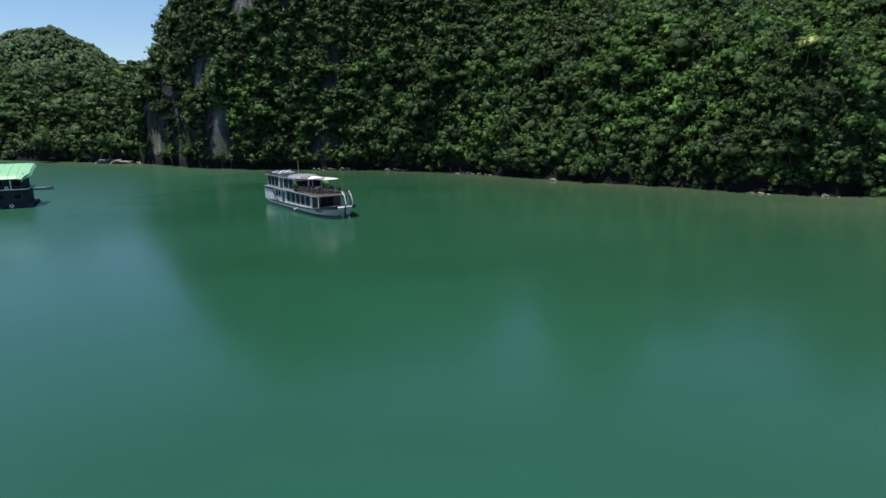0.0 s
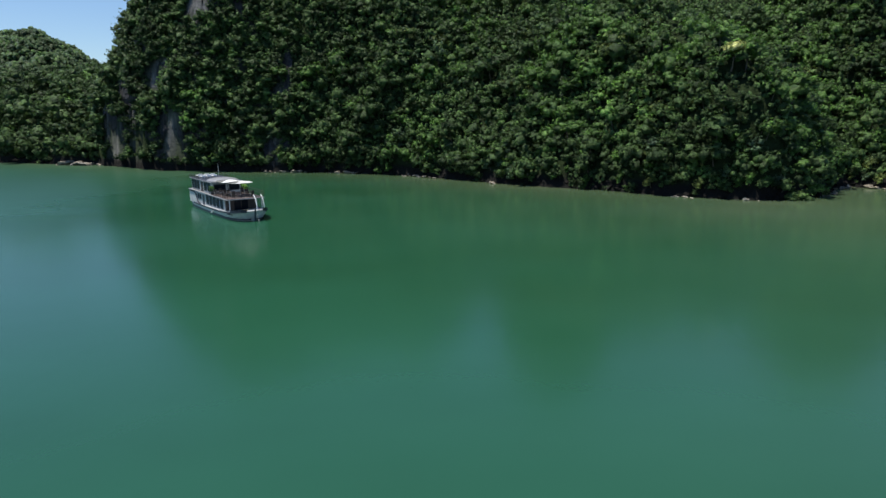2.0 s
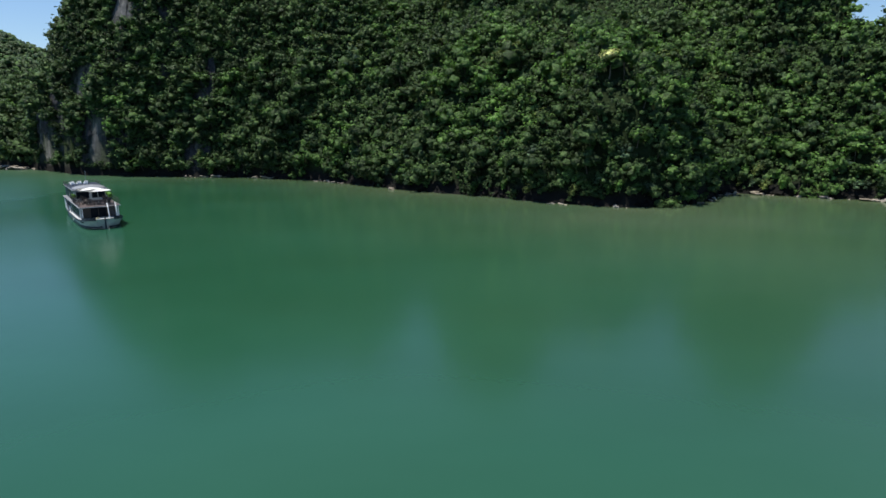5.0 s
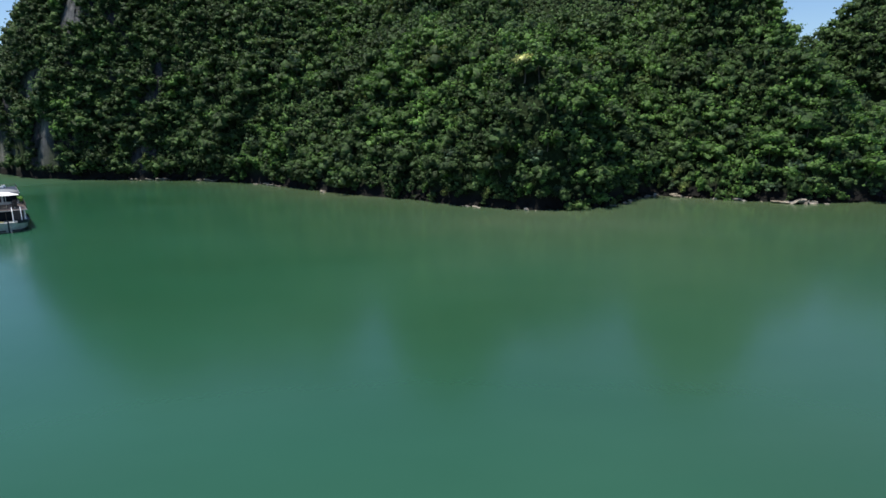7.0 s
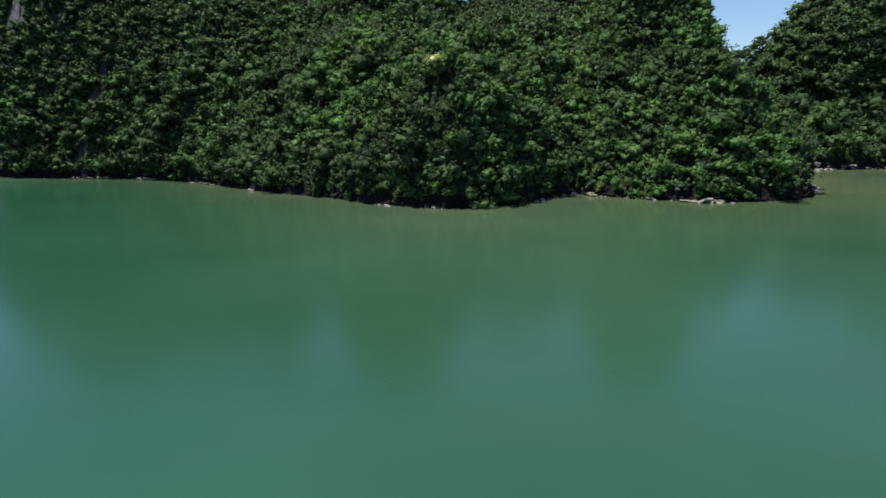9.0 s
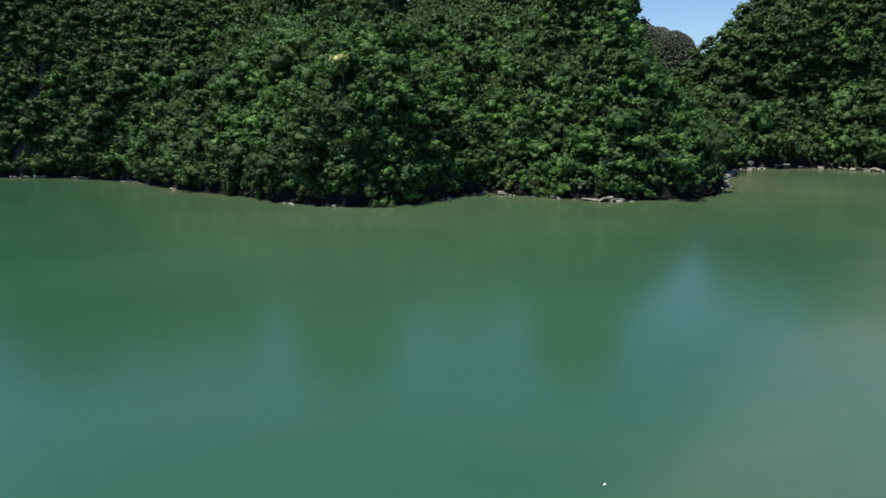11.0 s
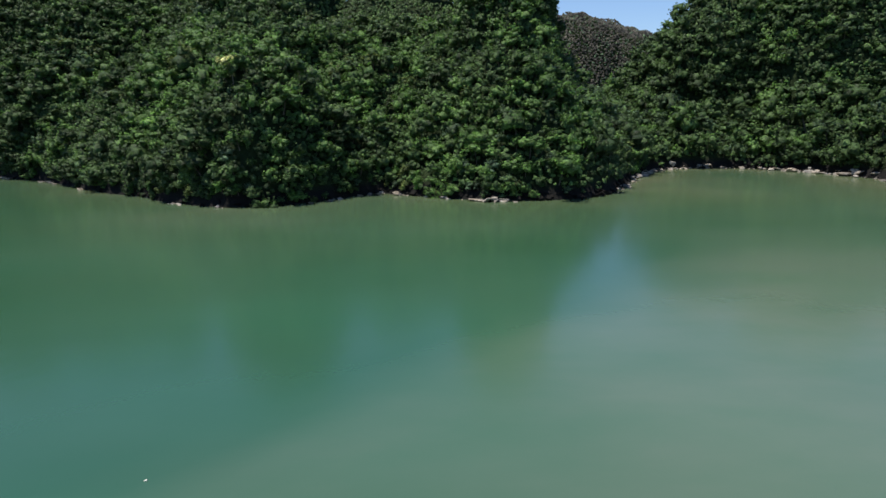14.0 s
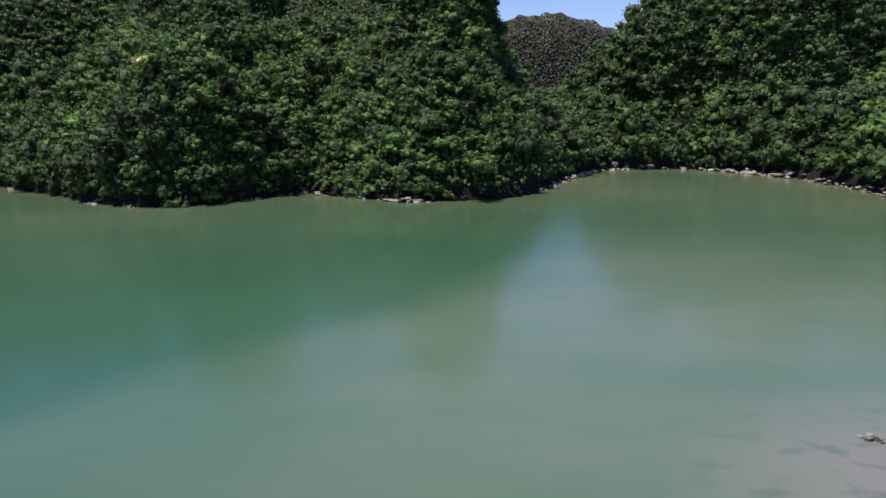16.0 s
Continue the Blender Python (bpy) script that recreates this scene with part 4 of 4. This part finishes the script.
        part("ladder_rail", bm, CANVAS, boat, "pale curved ladder rail")
    for i in range(8):
        part("ladder_tread", bm_of(box, 10.66 - 0.016 * i * i, 1.3, 1.45 + i * 0.28, 0.26, 1.0, 0.05), NAVY, boat, "dark ladder tread")
    # name boards on the bow, unreadable strokes
    for sgn in (-1, 1):
        for i in range(6):
            x = 8.0 + i * 0.27
            part("lettering", bm_of(box, x, sgn * (hull_half(x, 1) * 0.86 + hull_half(x, 2) * 0.14 + 0.03), 0.92, 0.16, 0.05, 0.2, 0, sgn * -14), NAVY, boat)
    part("fender_step", bm_of(rod, (0.6, -2.98, 0.25), (2.0, -2.98, 0.7), 0.1, None, 7), CANVAS, boat, "pale hanging fender")
    part("anchor_rope", bm_of(rod, (11.6, 0.25, 1.4), (12.6, 0.3, -0.3), 0.03, None, 5), ROPE, boat)
    part("stern_rack", bm_of(box, -11.75, 0, 3.5, 0.3, 3.6, 0.8, 0.03), NAVY, boat)
    return boat


BOAT = pose(-19.63, 107.17, 0, 0, 0, math.degrees(math.atan2(-0.82, 0.57)))
boat = tour_boat()
boat.matrix_basis = BOAT


def parasol():
    ob = tagged(new("parasol"), "large white square parasol on the upper deck", "parasol", "parasols on the boat")
    part("pole", bm_of(rod, (0, 0, 0), (0, 0, 2.35), 0.035, None, 7), STEEL, ob)
    part("foot", bm_of(rod, (0, 0, 0), (0, 0, 0.12), 0.3, 0.25, 10), NAVY, ob)
    bm = bmesh.new()
    apex = bm.verts.new((0, 0, 2.35))
    rim = [bm.verts.new((1.75 * math.cos(a) * (1.0 if i % 2 else 1.22), 1.75 * math.sin(a) * (1.0 if i % 2 else 1.22), 2.08)) for i, a in enumerate(k * math.pi / 4 + math.pi / 4 for k in range(8))]
    for a, b in zip(rim, rim[1:] + rim[:1]):
        bm.faces.new((apex, a, b))
    bmesh.ops.solidify(bm, geom=bm.faces[:], thickness=0.03)
    canopy = part("canopy", bm, CANVAS, ob, "white canvas canopy")
    for k in range(4):
        a = k * math.pi / 2 + math.pi / 4
        part("rib", bm_of(rod, (0, 0, 2.28), (2.0 * math.cos(a), 2.0 * math.sin(a), 2.03), 0.015, None, 4), STEEL, canopy)
    return ob


def deck_chair():
    ob = tagged(new("deck_chair"), "dark wooden chair on the boat's upper deck", "chair", "chairs on the boat")
    part("seat", bm_of(box, 0, 0, 0.44, 0.5, 0.5, 0.05, 0.01), DARKWOOD, ob)
    part("backrest", bm_of(box, -0.24, 0, 0.72, 0.05, 0.5, 0.5, 0.01), DARKWOOD, ob)
    for x in (-0.21, 0.21):
        for y in (-0.21, 0.21):
            part("leg", bm_of(box, x, y, 0.21, 0.05, 0.05, 0.42), DARKWOOD, ob)
    return ob


def deck_table():
    ob = tagged(new("deck_table"), "dark wooden table on the boat's upper deck", "table", "tables on the boat")
    part("tabletop", bm_of(box, 0, 0, 0.73, 1.0, 1.0, 0.05, 0.02), DARKWOOD, ob)
    part("pedestal", bm_of(rod, (0, 0, 0), (0, 0, 0.71), 0.07, None, 8), STEEL, ob)
    return ob


def lounger():
    ob = tagged(new("sun_lounger"), "white slatted sun lounger on the boat roof", "lounger", "loungers on the roof")
    for i in range(7):
        part("slat", bm_of(box, -0.75 + i * 0.2, 0, 0.32, 0.14, 0.6, 0.04), CANVAS, ob)
    part("backrest", bm_of(box, 0.82, 0, 0.44, 0.16, 0.6, 0.3, 0.03), CANVAS, ob)
    for x in (-0.65, 0.55):
        for y in (-0.24, 0.24):
            part("leg", bm_of(box, x, y, 0.15, 0.05, 0.05, 0.3), CANVAS, ob)
    return ob


def potted_plant(rng):
    ob = tagged(new("potted_plant"), "leafy green plant in a dark pot on deck", "plant", "plants on the boat")
    part("pot", bm_of(rod, (0, 0, 0), (0, 0, 0.45), 0.2, 0.28, 10), NAVY, ob)
    q = placed(crown_cloud(rng, 12, 60, 0.25), (0, 0, 0.85), 0.5, 1.1, 0, (0, 0))
    leaves = leafy("foliage", q, [LEAVES[2]])
    leaves.parent = ob
    return ob


def place_all(ob, spots):
    for i, (x, y, z, a) in enumerate(spots):
        m = BOAT @ pose(x, y, z, 0, 0, a)
        if i:
            copy_thing(ob, m)
        else:
            ob.matrix_basis = m


place_all(parasol(), [(2.4, -0.5, 3.06, 0), (5.2, 0.3, 3.06, 12)])
place_all(deck_table(), [(2.4, -1.5, 3.06, 0), (5.4, -1.2, 3.06, 10), (3.6, 1.5, 3.06, 0), (6.6, 1.3, 3.06, 20)])
place_all(deck_chair(), [(1.6, -1.5, 3.06, 0), (3.2, -1.5, 3.06, 180), (4.6, -1.2, 3.06, 10), (6.2, -1.2, 3.06, 190), (2.8, 1.5, 3.06, 0),
                         (4.4, 1.5, 3.06, 180), (5.8, 1.3, 3.06, 20), (7.4, 1.3, 3.06, 200), (2.4, -2.3, 3.06, 90), (5.4, -2.1, 3.06, 95)])
place_all(lounger(), [(-7.3, -1.6, 4.92, 0), (-7.5, -0.7, 4.92, 4), (-7.3, 0.3, 4.92, -3), (-9.6, -1.5, 4.92, 2), (-9.5, -0.4, 4.92, 0), (-9.6, 0.7, 4.92, -4)])
place_all(potted_plant(np.random.RandomState(5)), [(0.4, 2.45, 3.06, 0), (1.4, 2.5, 3.06, 50), (0.4, -2.45, 3.06, 90)])

# coiled yellow mooring lines on the bow
bm = bmesh.new()
for i in range(5):
    pts = [(0.42 * math.cos(k * 0.7 + i), 0.42 * math.sin(k * 0.7 + i), 0.05 + 0.05 * i) for k in range(10)]
    for a, b in zip(pts, pts[1:]):
        rod(bm, a, b, 0.035, None, 5)
coil = part("rope_coil", bm, YELLOW)
coil.matrix_basis = BOAT @ pose(10.1, -0.9, 1.28)
tagged(coil, "coil of faded yellow mooring rope on the bow deck", "rope")


# ---- floating house with a green roof ----
def floating_house():
    ob = tagged(new("floating_house"), "dark timber floating house with a pale green roof", "floating house")
    part("raft", bm_of(box, -9, 0, 0.35, 19, 8.2, 0.3, 0.05), TARWOOD, ob, "blackened timber raft")
    for i in range(9):
        for y in (-3.6, 3.6):
            part("drum", bm_of(rod, (-17.5 + i * 2.1, y, 0.05), (-16.2 + i * 2.1, y, 0.05), 0.32, None, 10), BLUEDRUM, ob)
    part("lower_wall", bm_of(box, -9, 0, 1.65, 17.6, 6.4, 2.3, 0.04), TARWOOD, ob, "blackened board walls")
    part("upper_floor", bm_of(box, -9, 0, 2.88, 18.4, 7.4, 0.14, 0.03), TARWOOD, ob)
    part("upper_wall", bm_of(box, -9, 0, 3.85, 17.0, 5.6, 1.8, 0.04), TARWOOD, ob, "dark open upper storey")
    for i in range(7):
        x = -1.5 - i * 2.5
        w = part("window", bm_of(box, x, -2.83, 3.95, 1.3, 0.06, 0.9), NAVY, ob)
        part("pane", bm_of(box, x, -2.87, 3.95, 1.1, 0.03, 0.72), GLASS, w)
        part("post", bm_of(box, x + 1.2, -3.55, 3.8, 0.12, 0.12, 1.8), TARWOOD, ob)
        w = part("window", bm_of(box, x, -3.23, 1.8, 1.2, 0.06, 0.9), NAVY, ob)
        part("pane", bm_of(box, x, -3.27, 1.8, 1.0, 0.03, 0.72), GLASS, w)
    for a, b in (((0.1, -3.65, 3.0), (-18.1, -3.65, 3.0)), ((0.1, -3.65, 3.0), (0.1, 3.65, 3.0))):
        part("handrail", bm_of(rod, a, b, 0.09, None, 6), CANVAS, ob, "white painted rail")
    bm = bmesh.new()
    prof = [(-4.2, 4.8), (-3.6, 5.25), (-2.4, 5.7), (-0.6, 6.15), (1.3, 6.5), (3.0, 6.75), (4.1, 6.8)]
    rings = [[bm.verts.new((x - inset * max(0.0, 1 - (y + 4.2) / 1.6), y, z - drop)) for y, z in prof] for x, drop, inset in ((0.75, 0.55, 1.3), (0.45, 0.12, 1.0), (-0.6, 0.0, 0.5), (-18.6, 0.0, 0.0))]
    for a, b in zip(rings, rings[1:]):
        for i in range(len(prof) - 1):
            bm.faces.new((a[i], a[i + 1], b[i + 1], b[i]))
    bmesh.ops.recalc_face_normals(bm, faces=bm.faces[:])
    bmesh.ops.solidify(bm, geom=bm.faces[:], thickness=0.08)
    roof = part("roof", bm, GREENROOF, ob, "pale green roof with a rounded end")
    for i in range(14):
        x = -1.2 - i * 1.25
        bm = bmesh.new()
        for (ya, za), (yb, zb) in zip(prof, prof[1:]):
            rod(bm, (x, ya, za + 0.02), (x, yb, zb + 0.02), 0.03, None, 4)
        part("roof_seam", bm, GREENROOF, roof)
    for x, y, z, r in ((-2.4, -4.15, 0.4, 0.25), (-5.2, -4.15, 0.4, 0.25), (-2.8, -3.75, 3.3, 0.22)):
        bm = bmesh.new()
        ring = [(x + r * math.cos(k * math.pi / 6), y, z + r * math.sin(k * math.pi / 6)) for k in range(13)]
        for a, b in zip(ring, ring[1:]):
            rod(bm, a, b, 0.08, None, 6)
        part("lifebuoy", bm, CANVAS, ob, "white ring buoy hung on the raft")
    for x in (-2.2, -7.2):
        part("post", bm_of(box, x, -3.7, 3.75, 0.14, 0.14, 1.6, 0.02), CANVAS, ob, "pale verandah post")
    for y, z in ((-1.6, 5.0), (1.2, 5.4)):
        part("gable", bm_of(box, -0.4, y, z, 0.08, 2.7, 1.2), TARWOOD, ob)
    return ob


house = floating_house()
house.matrix_basis = pose(-68.8, 117.5, 0, 0, 0, 22)


def skiff():
    ob = tagged(new("skiff"), "small grey rowing skiff moored beside the floating house", "boat")
    bm = bmesh.new()
    rings = []
    for x, w, z in ((-2.2, 0.55, 0.42), (-1.0, 0.72, 0.38), (0.6, 0.66, 0.40), (1.7, 0.36, 0.52), (2.4, 0.04, 0.68)):
        rings.append([bm.verts.new(c) for c in ((x, -w, z), (x * 0.96, -w * 0.6, -0.1), (x * 0.96, w * 0.6, -0.1), (x, w, z))])
    for a, b in zip(rings, rings[1:]):
        for i in range(3):
            bm.faces.new((a[i], a[i + 1], b[i + 1], b[i]))
    bm.faces.new(rings[0])
    bmesh.ops.recalc_face_normals(bm, faces=bm.faces[:])
    bmesh.ops.solidify(bm, geom=bm.faces[:], thickness=0.05)
    part("hull", bm, GREYROOF, ob, "weathered grey hull")
    for x in (-1.2, 0.4):
        part("thwart", bm_of(box, x, 0, 0.3, 0.28, 1.15, 0.04), WOOD, ob)
    return ob


boatlet = skiff()
boatlet.matrix_basis = pose(-80.3, 140.2, 0, 0, 0, 4)

# a drifting lump of pale foam
drift = part("foam_float", rock_mesh(bmesh.new(), np.random.RandomState(3), 0.11), FOAM)
drift.matrix_basis = pose(92.03, 24.0, 0.02) @ Matrix.Diagonal((1.5, 1.0, 0.7, 1))
tagged(drift, "pale yellowish foam float drifting on the water", "float")
